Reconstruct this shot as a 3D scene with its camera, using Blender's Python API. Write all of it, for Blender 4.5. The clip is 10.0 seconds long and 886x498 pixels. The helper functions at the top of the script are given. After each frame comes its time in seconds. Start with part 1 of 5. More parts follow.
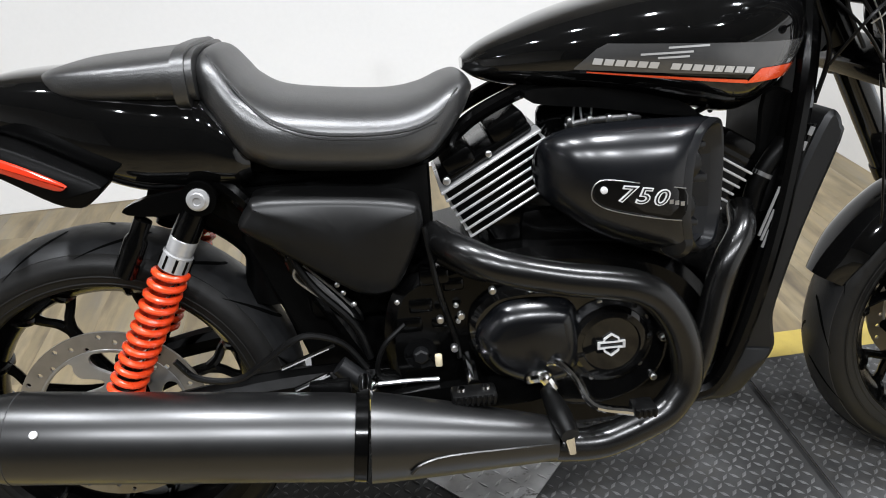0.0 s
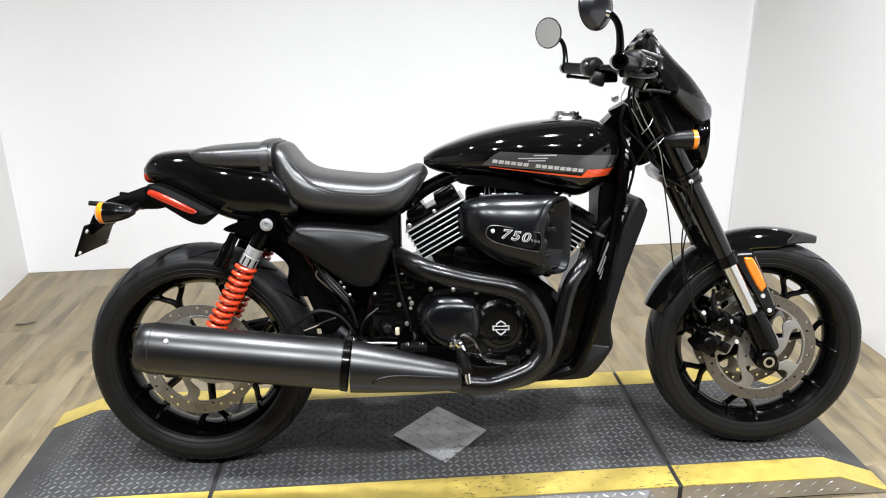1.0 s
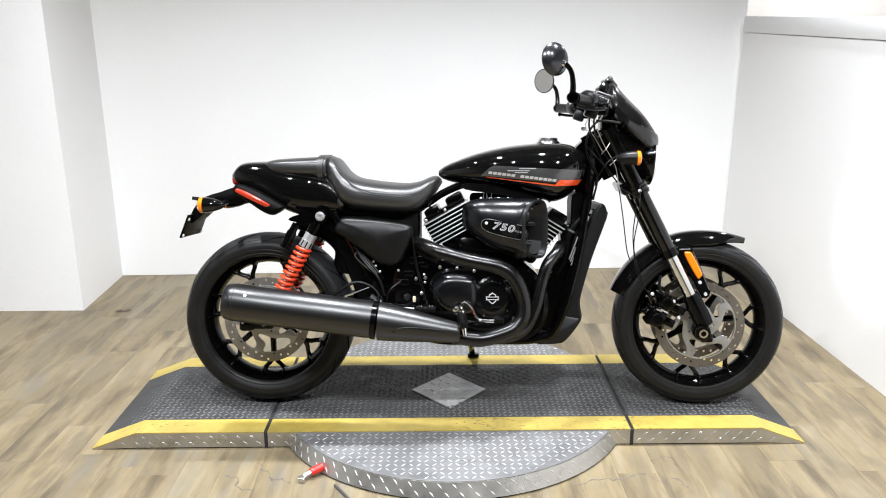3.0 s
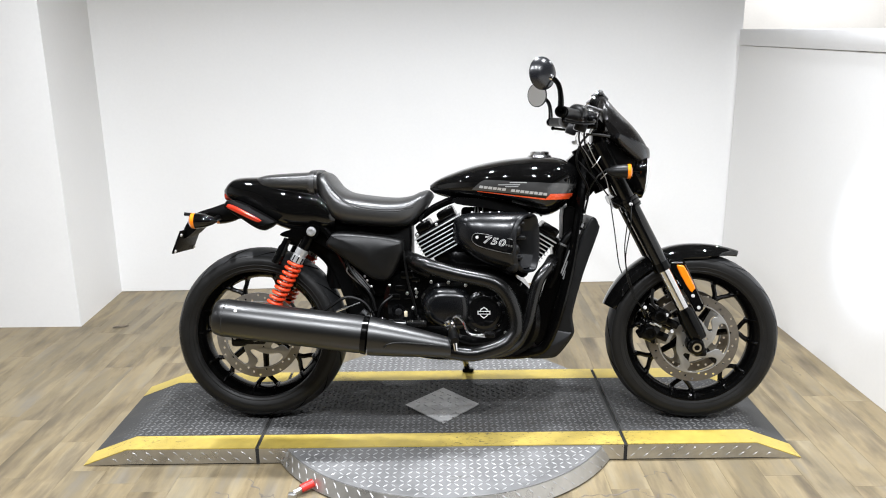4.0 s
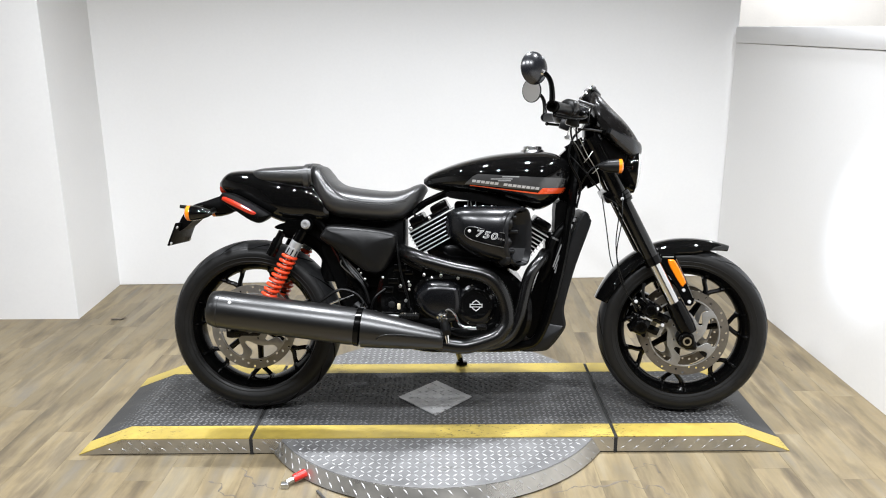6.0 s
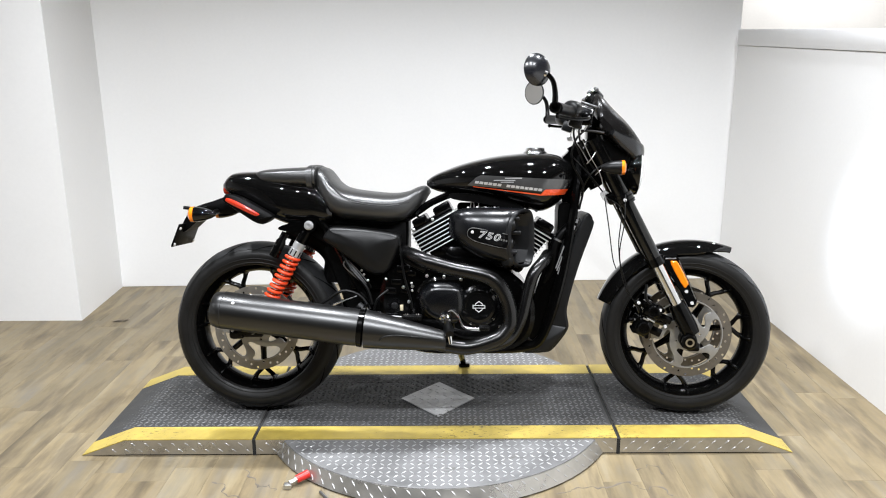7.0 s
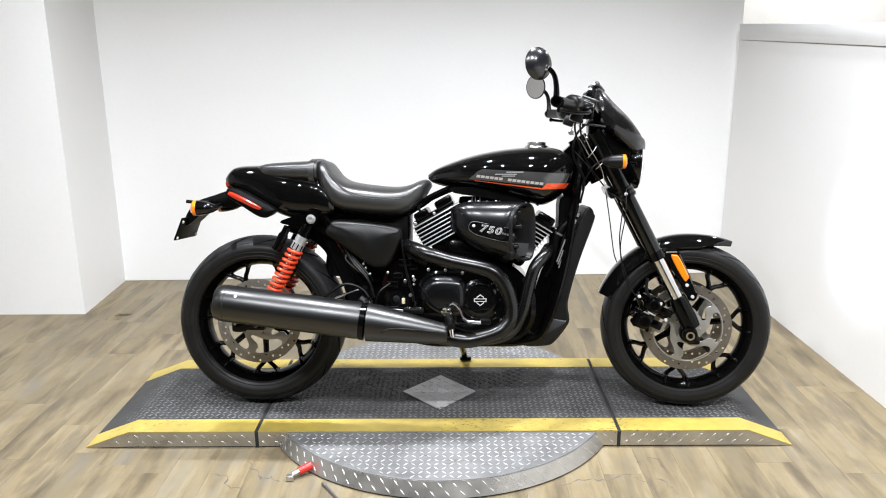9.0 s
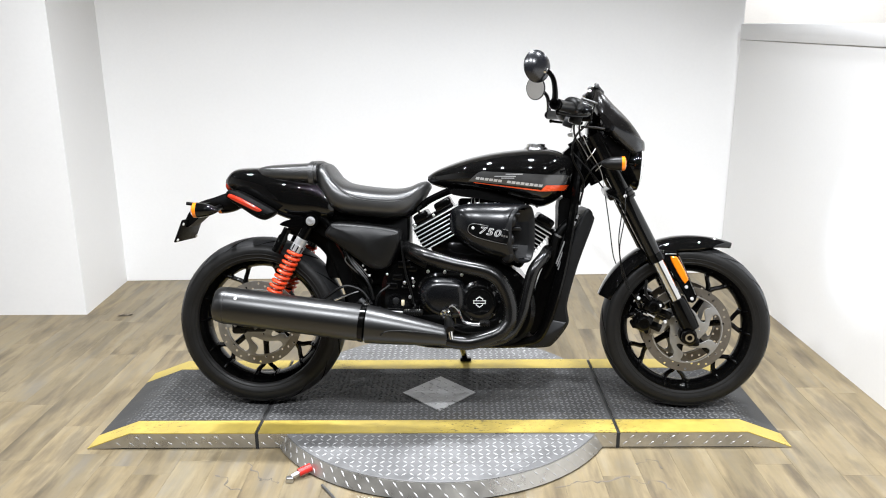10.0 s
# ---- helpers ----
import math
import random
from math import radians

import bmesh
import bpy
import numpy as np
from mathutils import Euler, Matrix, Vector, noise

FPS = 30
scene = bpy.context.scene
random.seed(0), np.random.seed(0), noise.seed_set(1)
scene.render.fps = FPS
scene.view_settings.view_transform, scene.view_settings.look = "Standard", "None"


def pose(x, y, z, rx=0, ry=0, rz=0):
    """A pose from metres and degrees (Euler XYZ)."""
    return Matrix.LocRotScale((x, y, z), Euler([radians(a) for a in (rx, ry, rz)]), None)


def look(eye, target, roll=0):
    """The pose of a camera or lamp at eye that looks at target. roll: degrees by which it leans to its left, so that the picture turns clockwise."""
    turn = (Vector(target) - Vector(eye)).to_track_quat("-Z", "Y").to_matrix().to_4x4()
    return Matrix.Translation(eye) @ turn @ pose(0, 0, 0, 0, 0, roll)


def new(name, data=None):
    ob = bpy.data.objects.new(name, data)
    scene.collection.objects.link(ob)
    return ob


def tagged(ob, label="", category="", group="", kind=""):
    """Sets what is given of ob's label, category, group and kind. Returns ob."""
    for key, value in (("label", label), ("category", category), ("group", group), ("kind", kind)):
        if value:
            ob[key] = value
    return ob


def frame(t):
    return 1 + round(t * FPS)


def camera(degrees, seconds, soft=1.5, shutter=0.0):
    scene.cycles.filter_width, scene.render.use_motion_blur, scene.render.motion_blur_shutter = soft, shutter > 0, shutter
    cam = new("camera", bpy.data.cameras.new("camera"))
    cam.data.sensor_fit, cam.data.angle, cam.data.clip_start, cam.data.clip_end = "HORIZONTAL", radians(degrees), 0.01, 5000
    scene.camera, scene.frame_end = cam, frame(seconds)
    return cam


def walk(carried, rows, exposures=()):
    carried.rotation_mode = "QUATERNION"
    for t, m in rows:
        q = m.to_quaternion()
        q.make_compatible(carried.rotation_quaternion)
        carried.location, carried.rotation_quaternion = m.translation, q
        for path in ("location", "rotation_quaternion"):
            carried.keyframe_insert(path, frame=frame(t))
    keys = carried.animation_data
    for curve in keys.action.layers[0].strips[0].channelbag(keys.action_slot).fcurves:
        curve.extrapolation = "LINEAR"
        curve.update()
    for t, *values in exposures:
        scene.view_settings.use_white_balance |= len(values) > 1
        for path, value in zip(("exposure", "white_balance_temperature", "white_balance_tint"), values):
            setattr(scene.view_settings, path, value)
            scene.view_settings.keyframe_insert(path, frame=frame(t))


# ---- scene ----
cam = camera(59.6, 10.0, 1.05)
PATH = [
    (0, (-0.203, -1.116, 1.186), (-0.005, 0.624, 0.22), -3.3),
    (0.5, (-0.134, -1.56, 1.247), (0.023, 0.285, 0.491), 0.6),
    (1, (-0.122, -1.953, 1.317), (0.013, -0.072, 0.653), -0.7),
    (1.5, (-0.038, -2.266, 1.319), (0.002, -0.372, 0.676), 0.2),
    (2, (-0.014, -2.505, 1.326), (0.034, -0.584, 0.769), 1.0),
    (2.5, (-0.041, -2.626, 1.324), (-0.01, -0.703, 0.776), 0.3),
    (4, (0.027, -2.621, 1.322), (0.017, -0.683, 0.826), -0.8),
    (4.5, (0.036, -2.637, 1.316), (0.022, -0.704, 0.804), -0.5),
    (5, (0.05, -2.638, 1.31), (0.051, -0.703, 0.805), -0.5),
    (5.5, (0.056, -2.643, 1.316), (0.049, -0.708, 0.811), -0.5),
    (7, (0.05, -2.653, 1.307), (0.033, -0.714, 0.814), -0.5),
    (7.5, (0.048, -2.658, 1.309), (0.032, -0.722, 0.807), -0.3),
    (8, (0.053, -2.661, 1.307), (0.032, -0.725, 0.805), -0.4),
    (8.5, (0.051, -2.661, 1.303), (0.033, -0.725, 0.799), -0.4),
    (9, (0.05, -2.665, 1.305), (0.029, -0.73, 0.8), -0.5),
    (9.5, (0.056, -2.665, 1.313), (0.027, -0.728, 0.814), -0.5),
    (10, (0.064, -2.665, 1.32), (0.034, -0.731, 0.809), -0.6),
]
walk(cam, [(t, look(eye, target, roll)) for t, eye, target, roll in PATH],
     ((0, -0.12), (0.5, -0.05), (1, 0.06), (2.5, 0.16), (4, 0.04), (5.5, 0.0), (7.5, 0.03), (8.5, 0.06), (9.5, 0.12), (10, 0.12)))

# ---------------------------------------------------------------- light
world = bpy.data.worlds.new("world")
scene.world = world
world.use_nodes = True
world.node_tree.nodes["Background"].inputs[0].default_value = (1, 0.97, 0.93, 1)
world.node_tree.nodes["Background"].inputs[1].default_value = 0.05


def disc_lamp(name, x, y, z, size, watts, colour=(0.95, 0.98, 1.03), spread=150):
    lamp = bpy.data.lights.new(name, "AREA")
    lamp.shape, lamp.size, lamp.energy, lamp.color, lamp.spread = "DISK", size, watts, colour, radians(spread)
    ob = new(name, lamp)
    ob.matrix_world = pose(x, y, z)
    return tagged(ob, "round white ceiling downlight, switched on", "lamp", "ceiling downlights")


LAMP_Z = 2.97
for lx, ly, w in ((-1.5, 0.0, 24), (-0.5, 0.0, 27), (0.5, 0.0, 28), (1.5, 0.0, 26),
                  (-1.5, -2.2, 54), (-0.5, -2.2, 56), (0.5, -2.2, 56), (1.5, -2.2, 54),
                  (3.0, 3.0, 66), (-4.0, -1.6, 22)):
    disc_lamp("ceiling_downlight", lx, ly, LAMP_Z, 0.13, w, spread=118 if ly == 0.0 else 150)
# added spot that makes the partition's bright patch; its real source is unknown
beam = bpy.data.lights.new("wall_spot", "SPOT")
beam.energy, beam.color, beam.spot_size, beam.spot_blend, beam.shadow_soft_size = 1000, (0.84, 0.94, 1.1), radians(9.5), 0.85, 0.06
tagged(new("wall_spot", beam), "unseen spotlight added for the bright patch on the partition", "lamp").matrix_world = look((-1.2, -1.8, 2.9), (1.645, 0.14, 0.68))

# ---------------------------------------------------------------- materials


def shader(name):
    m = bpy.data.materials.new(name)
    m.use_nodes = True
    return m, m.node_tree.nodes, m.node_tree.links, m.node_tree.nodes["Principled BSDF"]


def coords(nt, scale=(1, 1, 1), kind="Object"):
    tc, mp = nt.nodes.new("ShaderNodeTexCoord"), nt.nodes.new("ShaderNodeMapping")
    mp.inputs["Scale"].default_value = scale
    nt.links.new(tc.outputs[kind], mp.inputs["Vector"])
    return mp.outputs["Vector"]


def noise_node(nt, vec, scale, detail=4.0, rough=0.55):
    n = nt.nodes.new("ShaderNodeTexNoise")
    n.inputs["Scale"].default_value, n.inputs["Detail"].default_value, n.inputs["Roughness"].default_value = scale, detail, rough
    nt.links.new(vec, n.inputs["Vector"])
    return n.outputs["Fac"]


def ramp(nt, fac, stops):
    r = nt.nodes.new("ShaderNodeValToRGB")
    while len(r.color_ramp.elements) < len(stops):
        r.color_ramp.elements.new(0.5)
    for e, (p, c) in zip(r.color_ramp.elements, stops):
        e.position, e.color = p, (*c, 1) if len(c) == 3 else c
    nt.links.new(fac, r.inputs["Fac"])
    return r.outputs["Color"]


def grey(v):
    return (v, v, v)


def surface(name, colour, rough=0.5, metal=0.0, vary=0.25, rvary=0.25, grain=60.0, bump=0.0, bump_scale=400.0, coat=0.0, spec=0.5, blotch=6.0):
    """A painted, cast or rubber surface: two scales of tone, uneven gloss and fine relief."""
    m, nodes, links, p = shader(name)
    nt = m.node_tree
    vec = coords(nt)
    a, b = noise_node(nt, vec, blotch, 5), noise_node(nt, vec, grain, 3)
    mixn = nt.nodes.new("ShaderNodeMath")
    mixn.operation = "MULTIPLY_ADD"
    links.new(b, mixn.inputs[0])
    mixn.inputs[1].default_value = 0.4
    half = nt.nodes.new("ShaderNodeMath")
    half.operation = "MULTIPLY"
    links.new(a, half.inputs[0])
    half.inputs[1].default_value = 0.6
    links.new(half.outputs[0], mixn.inputs[2])
    lo, hi = tuple(c * (1 - vary) for c in colour), tuple(min(1, c * (1 + vary)) for c in colour)
    links.new(ramp(nt, mixn.outputs[0], ((0.3, lo), (0.7, hi))), p.inputs["Base Color"])
    links.new(ramp(nt, mixn.outputs[0], ((0.3, grey(rough * (1 - rvary))), (0.7, grey(min(1, rough * (1 + rvary)))))), p.inputs["Roughness"])
    p.inputs["Metallic"].default_value = metal
    p.inputs["Coat Weight"].default_value = coat
    p.inputs["Coat Roughness"].default_value = 0.03
    p.inputs["Specular IOR Level"].default_value = spec
    if bump:
        bn = nt.nodes.new("ShaderNodeBump")
        bn.inputs["Strength"].default_value, bn.inputs["Distance"].default_value = bump, 0.001
        links.new(noise_node(nt, vec, bump_scale, 3), bn.inputs["Height"])
        links.new(bn.outputs["Normal"], p.inputs["Normal"])
    return m


GLOSS = surface("gloss_black_paint", grey(0.0025), 0.06, coat=0.7, vary=0.2, spec=0.10)
SATIN = surface("satin_black_silencer", grey(0.0022), 0.33, 0.0, spec=0.76, rvary=0.04)
HEADER = surface("semi_gloss_black_header", grey(0.0022), 0.25, 0.0, spec=0.45, rvary=0.06)
MATTE = surface("matte_charcoal_paint", grey(0.0036), 0.38, spec=0.26, rvary=0.05)
PLASTIC = surface("textured_black_plastic", grey(0.0012), 0.4, spec=0.08, bump=0.15, bump_scale=700)
ENGINE = surface("black_engine_casting", grey(0.0010), 0.16, spec=0.16, bump=0.15, bump_scale=350)
FRAME = surface("black_frame_paint", grey(0.0012), 0.14, spec=0.16)
RIM = surface("black_rim_paint", grey(0.0012), 0.18, spec=0.2)
TREAD_RUBBER = surface("dusty_tread_rubber", (0.0125, 0.0128, 0.0134), 0.46, spec=0.38, bump=0.3, bump_scale=400, blotch=12)
RUBBER = surface("tyre_rubber", (0.0076, 0.0074, 0.0071), 0.48, spec=0.22, bump=0.25, bump_scale=500, blotch=9)
LEATHER = surface("black_leather", grey(0.013), 0.36, bump=0.4, bump_scale=420, spec=1.0, rvary=0.08)
CHROME = surface("chrome", grey(0.78), 0.09, 1.0, vary=0.05)
CARRIER = surface("cast_bare_metal", (0.34, 0.336, 0.325), 0.34, 0.7, vary=0.12, bump=0.1)
STEEL = surface("brushed_steel", grey(0.55), 0.32, 1.0, vary=0.12, bump=0.1)
DISC = surface("brake_disc_steel", (0.26, 0.243, 0.215), 0.36, 0.7, vary=0.18, bump=0.1, bump_scale=900)
DARK_DISC = surface("used_brake_disc", (0.15, 0.134, 0.113), 0.36, 0.7, vary=0.2, bump=0.1, bump_scale=900)
FIN = surface("machined_fin_edge", grey(0.52), 0.3, 0.5, vary=0.08)
FORKTUBE = surface("polished_fork_tube", grey(0.66), 0.16, 1.0, vary=0.06)
ORANGE = surface("orange_spring_paint", (0.72, 0.055, 0.012), 0.28, coat=0.4, vary=0.12)
STRIPE = surface("orange_stripe", (0.72, 0.07, 0.012), 0.25, coat=0.8, vary=0.05)
DECAL_GREY = surface("dark_grey_decal", grey(0.042), 0.22, coat=0.8, vary=0.1)
DECAL_SILVER = surface("silver_decal", grey(0.48), 0.25, 0.3, coat=0.6, vary=0.05)
RED_LENS = surface("red_lens", (0.46, 0.026, 0.008), 0.12, coat=0.8, vary=0.15)
AMBER_LENS = surface("amber_lens", (0.85, 0.22, 0.008), 0.15, coat=0.8, vary=0.12)
SWITCH = surface("grey_black_switch_plastic", grey(0.006), 0.30, spec=0.32)
COWL_PAINT = surface("dull_black_cowl_paint", (0.0042, 0.0038, 0.0036), 0.26, spec=0.3)
DULL = surface("zinc_plated_steel", grey(0.13), 0.35, 0.6, vary=0.1)
BRIGHT = surface("bright_silver_paint", grey(0.66), 0.28, 0.25, vary=0.06)
MOUTH = surface("matte_black_intake", (0.0032, 0.0035, 0.0042), 0.34, spec=0.35, rvary=0.1)
AIRBOX = surface("semi_gloss_black_cover", (0.0024, 0.0027, 0.0034), 0.25, spec=0.45, rvary=0.08)
MIRROR_BACK = surface("dark_chrome_mirror_shell", (0.009, 0.0096, 0.012), 0.24, 0.0, vary=0.1, spec=0.7, rvary=0.05)
# lighter than the cowl: the nose's bluish reflection is put into this grey
NOSE_GREY = surface("cowl_nose_reflection_grey", (0.009, 0.0094, 0.0105), 0.22, coat=0.2, vary=0.1, spec=0.45)
SHROUD = surface("charcoal_shroud_plastic", (0.0050, 0.0052, 0.0056), 0.40, spec=0.26, bump=0.15, bump_scale=600)
LABEL = surface("pale_label_print", grey(0.15), 0.4)
HOSE = surface("rubber_hose", grey(0.0022), 0.32, spec=0.18)
COLLAR = surface("worn_chrome_collar", grey(0.5), 0.22, 0.55, vary=0.15)
LEAF = surface("dry_paper", (0.30, 0.25, 0.19), 0.7, vary=0.4, grain=200)
CREAM = surface("cream_connector", (0.55, 0.48, 0.33), 0.5)
MIRROR = surface("mirror_glass", grey(0.9), 0.02, 1.0, vary=0.01)
RED_GRIP = surface("red_vinyl_handle", (0.5, 0.02, 0.015), 0.35, vary=0.2)
MAT_BLACK = surface("black_tread_rubber", grey(0.044), 0.50, spec=0.12, vary=0.5, grain=25, bump=0.2, blotch=3.5)
TREAD_WORN = surface("worn_black_tread", grey(0.105), 0.40, spec=0.2, vary=0.6, grain=20, blotch=3.0)
ALU = surface("tread_plate_aluminium", grey(0.16), 0.58, 0.25, vary=0.35, grain=18, bump=0.1, blotch=4)
ALU_INSET = surface("scuffed_aluminium", grey(0.36), 0.48, 0.5, vary=0.35, grain=22, blotch=9)
ALU_SIDE = surface("bare_aluminium_side", (0.44, 0.425, 0.395), 0.30, 0.85, vary=0.2, grain=25)
ALU_TICK = surface("polished_tread_tips", grey(0.42), 0.36, 0.4, vary=0.2)
ALU_EDGE = surface("bright_tread_aluminium", grey(0.42), 0.34, 0.5, vary=0.3)
YELLOW = surface("yellow_safety_paint", (0.37, 0.278, 0.058), 0.45, vary=0.25, grain=30, bump=0.15, blotch=5)
CRACK = surface("floor_crack_dirt", (0.115, 0.098, 0.078), 0.6, vary=0.35)
# near-black for strips on the tread; the grooves' shade is in this colour
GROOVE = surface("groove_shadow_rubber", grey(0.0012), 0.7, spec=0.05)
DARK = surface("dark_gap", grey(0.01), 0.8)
WALL = surface("white_wall_paint", (0.83, 0.827, 0.82), 0.6, vary=0.025, bump=0.08, bump_scale=160, blotch=1.5)
FAR_WALL = surface("tan_wall_paint", (0.72, 0.69, 0.645), 0.6, vary=0.04, bump=0.08, bump_scale=160)
# ceiling and rear wall are unseen; kept dark to lower fill and reflections
CEIL = surface("unseen_dark_ceiling", grey(0.06), 0.8, vary=0.1)
DIM_WALL = surface("unseen_dark_wall", grey(0.05), 0.7, vary=0.1)
TRIM = surface("white_trim_paint", grey(0.82), 0.35, vary=0.03)
LENS_CLEAR = surface("clear_lens", grey(0.85), 0.08, 0.3, vary=0.03, coat=1.0)


def scuffed(m, scale, cut, soft, dirt):
    """Lays worn specks and smears of dirt over a material's colour."""
    nt = m.node_tree
    p = nt.nodes["Principled BSDF"]
    source = p.inputs["Base Color"].links[0].from_socket
    vec = coords(nt, (scale, scale * 2.2, scale))
    fac = noise_node(nt, vec, 1.0, 8, 0.68)
    area = noise_node(nt, coords(nt, (2.2, 2.2, 2.2)), 1.0, 2)
    both = nt.nodes.new("ShaderNodeMath")
    both.operation = "MULTIPLY_ADD"
    nt.links.new(area, both.inputs[0])
    both.inputs[1].default_value = 0.5
    nt.links.new(fac, both.inputs[2])
    mask = ramp(nt, both.outputs[0], ((cut, grey(0.0)), (cut + soft, grey(1.0))))
    mixer = nt.nodes.new("ShaderNodeMix")
    mixer.data_type = "RGBA"
    nt.links.new(mask, mixer.inputs["Factor"])
    nt.links.new(source, mixer.inputs[6])
    mixer.inputs[7].default_value = (*dirt, 1)
    nt.links.new(mixer.outputs[2], p.inputs["Base Color"])


scuffed(YELLOW, 60, 0.88, 0.08, (0.08, 0.062, 0.02))
scuffed(MAT_BLACK, 7, 0.82, 0.12, (0.05, 0.048, 0.045))
scuffed(ALU, 14, 0.86, 0.1, (0.10, 0.095, 0.085))
scuffed(ALU_INSET, 30, 0.84, 0.08, (0.10, 0.095, 0.085))


def plank_material():
    m, nodes, links, p = shader("greyed_oak_plank")
    nt = m.node_tree
    info = nt.nodes.new("ShaderNodeObjectInfo")
    vec = coords(nt, (1, 1, 1))
    add = nt.nodes.new("ShaderNodeVectorMath")
    add.operation = "MULTIPLY_ADD"
    comb = nt.nodes.new("ShaderNodeCombineXYZ")
    for k in range(3):
        links.new(info.outputs["Random"], comb.inputs[k])
    links.new(comb.outputs[0], add.inputs[0])
    add.inputs[1].default_value = (37, 53, 11)
    links.new(vec, add.inputs[2])
    stretch = nt.nodes.new("ShaderNodeMapping")
    stretch.inputs["Scale"].default_value = (13, 2.2, 1)
    links.new(add.outputs[0], stretch.inputs["Vector"])
    streak = noise_node(nt, stretch.outputs[0], 1.0, 6, 0.6)
    fine = nt.nodes.new("ShaderNodeMapping")
    fine.inputs["Scale"].default_value = (90, 5, 1)
    links.new(add.outputs[0], fine.inputs["Vector"])
    grain = noise_node(nt, fine.outputs[0], 1.0, 4, 0.6)
    tone = ramp(nt, streak, ((0.28, (0.100, 0.081, 0.055)), (0.39, (0.146, 0.118, 0.077)), (0.50, (0.212, 0.171, 0.104)), (0.60, (0.192, 0.160, 0.107)), (0.72, (0.166, 0.148, 0.119)), (0.82, (0.120, 0.103, 0.078))))
    mix = nt.nodes.new("ShaderNodeMix")
    mix.data_type, mix.blend_type = "RGBA", "MULTIPLY"
    mix.inputs["Factor"].default_value = 0.5
    links.new(tone, mix.inputs[6])
    links.new(ramp(nt, grain, ((0.3, grey(0.7)), (0.7, grey(1.1)))), mix.inputs[7])
    mix2 = nt.nodes.new("ShaderNodeMix")
    mix2.data_type, mix2.blend_type = "RGBA", "MULTIPLY"
    mix2.inputs["Factor"].default_value = 1.0
    links.new(mix.outputs[2], mix2.inputs[6])
    links.new(ramp(nt, info.outputs["Random"], ((0.0, (0.93, 0.94, 0.96)), (0.35, (0.98, 0.975, 0.96)), (0.7, (1.0, 0.985, 0.95)), (1.0, (1.06, 1.045, 1.01)))), mix2.inputs[7])
    # printed strips of varied tone within each board
    warp = nt.nodes.new("ShaderNodeVectorMath")
    warp.operation = "MULTIPLY_ADD"
    wob = nt.nodes.new("ShaderNodeTexNoise")
    wob.inputs["Scale"].default_value = 9.0
    links.new(add.outputs[0], wob.inputs["Vector"])
    links.new(wob.outputs["Color"], warp.inputs[0])
    warp.inputs[1].default_value = (0.030, 0.16, 0)
    links.new(add.outputs[0], warp.inputs[2])
    vor = nt.nodes.new("ShaderNodeTexVoronoi")
    vor.distance, vor.feature = "CHEBYCHEV", "SMOOTH_F1"
    vor.inputs["Smoothness"].default_value = 0.35
    cell = nt.nodes.new("ShaderNodeMapping")
    cell.inputs["Scale"].default_value = (22, 2.9, 1)
    links.new(warp.outputs[0], cell.inputs["Vector"])
    links.new(cell.outputs[0], vor.inputs["Vector"])
    vor.inputs["Scale"].default_value = 1.0
    hue = nt.nodes.new("ShaderNodeSeparateColor")
    links.new(vor.outputs["Color"], hue.inputs["Color"])
    mix3 = nt.nodes.new("ShaderNodeMix")
    mix3.data_type, mix3.blend_type = "RGBA", "MULTIPLY"
    mix3.inputs["Factor"].default_value = 1.0
    links.new(mix2.outputs[2], mix3.inputs[6])
    links.new(ramp(nt, hue.outputs["Red"], ((0.05, (0.82, 0.82, 0.83)), (0.3, (0.96, 0.95, 0.94)), (0.6, (1.06, 1.05, 1.04)), (0.95, (1.17, 1.19, 1.22)))), mix3.inputs[7])
    # old stains that run across the boards
    place = nt.nodes.new("ShaderNodeNewGeometry")
    worn = noise_node(nt, place.outputs["Position"], 2.6, 7, 0.66)
    mix4 = nt.nodes.new("ShaderNodeMix")
    mix4.data_type, mix4.blend_type = "RGBA", "MULTIPLY"
    mix4.inputs["Factor"].default_value = 1.0
    links.new(mix3.outputs[2], mix4.inputs[6])
    links.new(ramp(nt, worn, ((0.32, (0.74, 0.73, 0.72)), (0.44, (0.93, 0.92, 0.90)), (0.56, (1.0, 1.0, 0.99)), (0.70, (1.08, 1.07, 1.05)))), mix4.inputs[7])
    links.new(mix4.outputs[2], p.inputs["Base Color"])
    links.new(ramp(nt, grain, ((0.3, grey(0.36)), (0.7, grey(0.52)))), p.inputs["Roughness"])
    p.inputs["Specular IOR Level"].default_value = 0.3
    bn = nt.nodes.new("ShaderNodeBump")
    bn.inputs["Strength"].default_value, bn.inputs["Distance"].default_value = 0.12, 0.001
    links.new(grain, bn.inputs["Height"])
    links.new(bn.outputs["Normal"], p.inputs["Normal"])
    return m


PLANK = plank_material()

# ---------------------------------------------------------------- mesh helpers


def mesh_of(bm, name, mat, sharp=35):
    bmesh.ops.recalc_face_normals(bm, faces=bm.faces[:])
    me = bpy.data.meshes.new(name)
    bm.to_mesh(me)
    bm.free()
    me.materials.append(mat)
    for f in me.polygons:
        f.use_smooth = True
    me.set_sharp_from_angle(angle=radians(sharp))
    return me


def part(name, bm, mat, parent=None, label="", sharp=35):
    ob = new(name, mesh_of(bm, name, mat, sharp))
    if parent is not None:
        ob.parent = parent
    if label:
        ob["label"] = label
    return ob


def group(name, parent=None, m=None):
    ob = new(name)
    ob.empty_display_size = 0.05
    if parent is not None:
        ob.parent = parent
    if m is not None:
        ob.matrix_local = m
    return ob


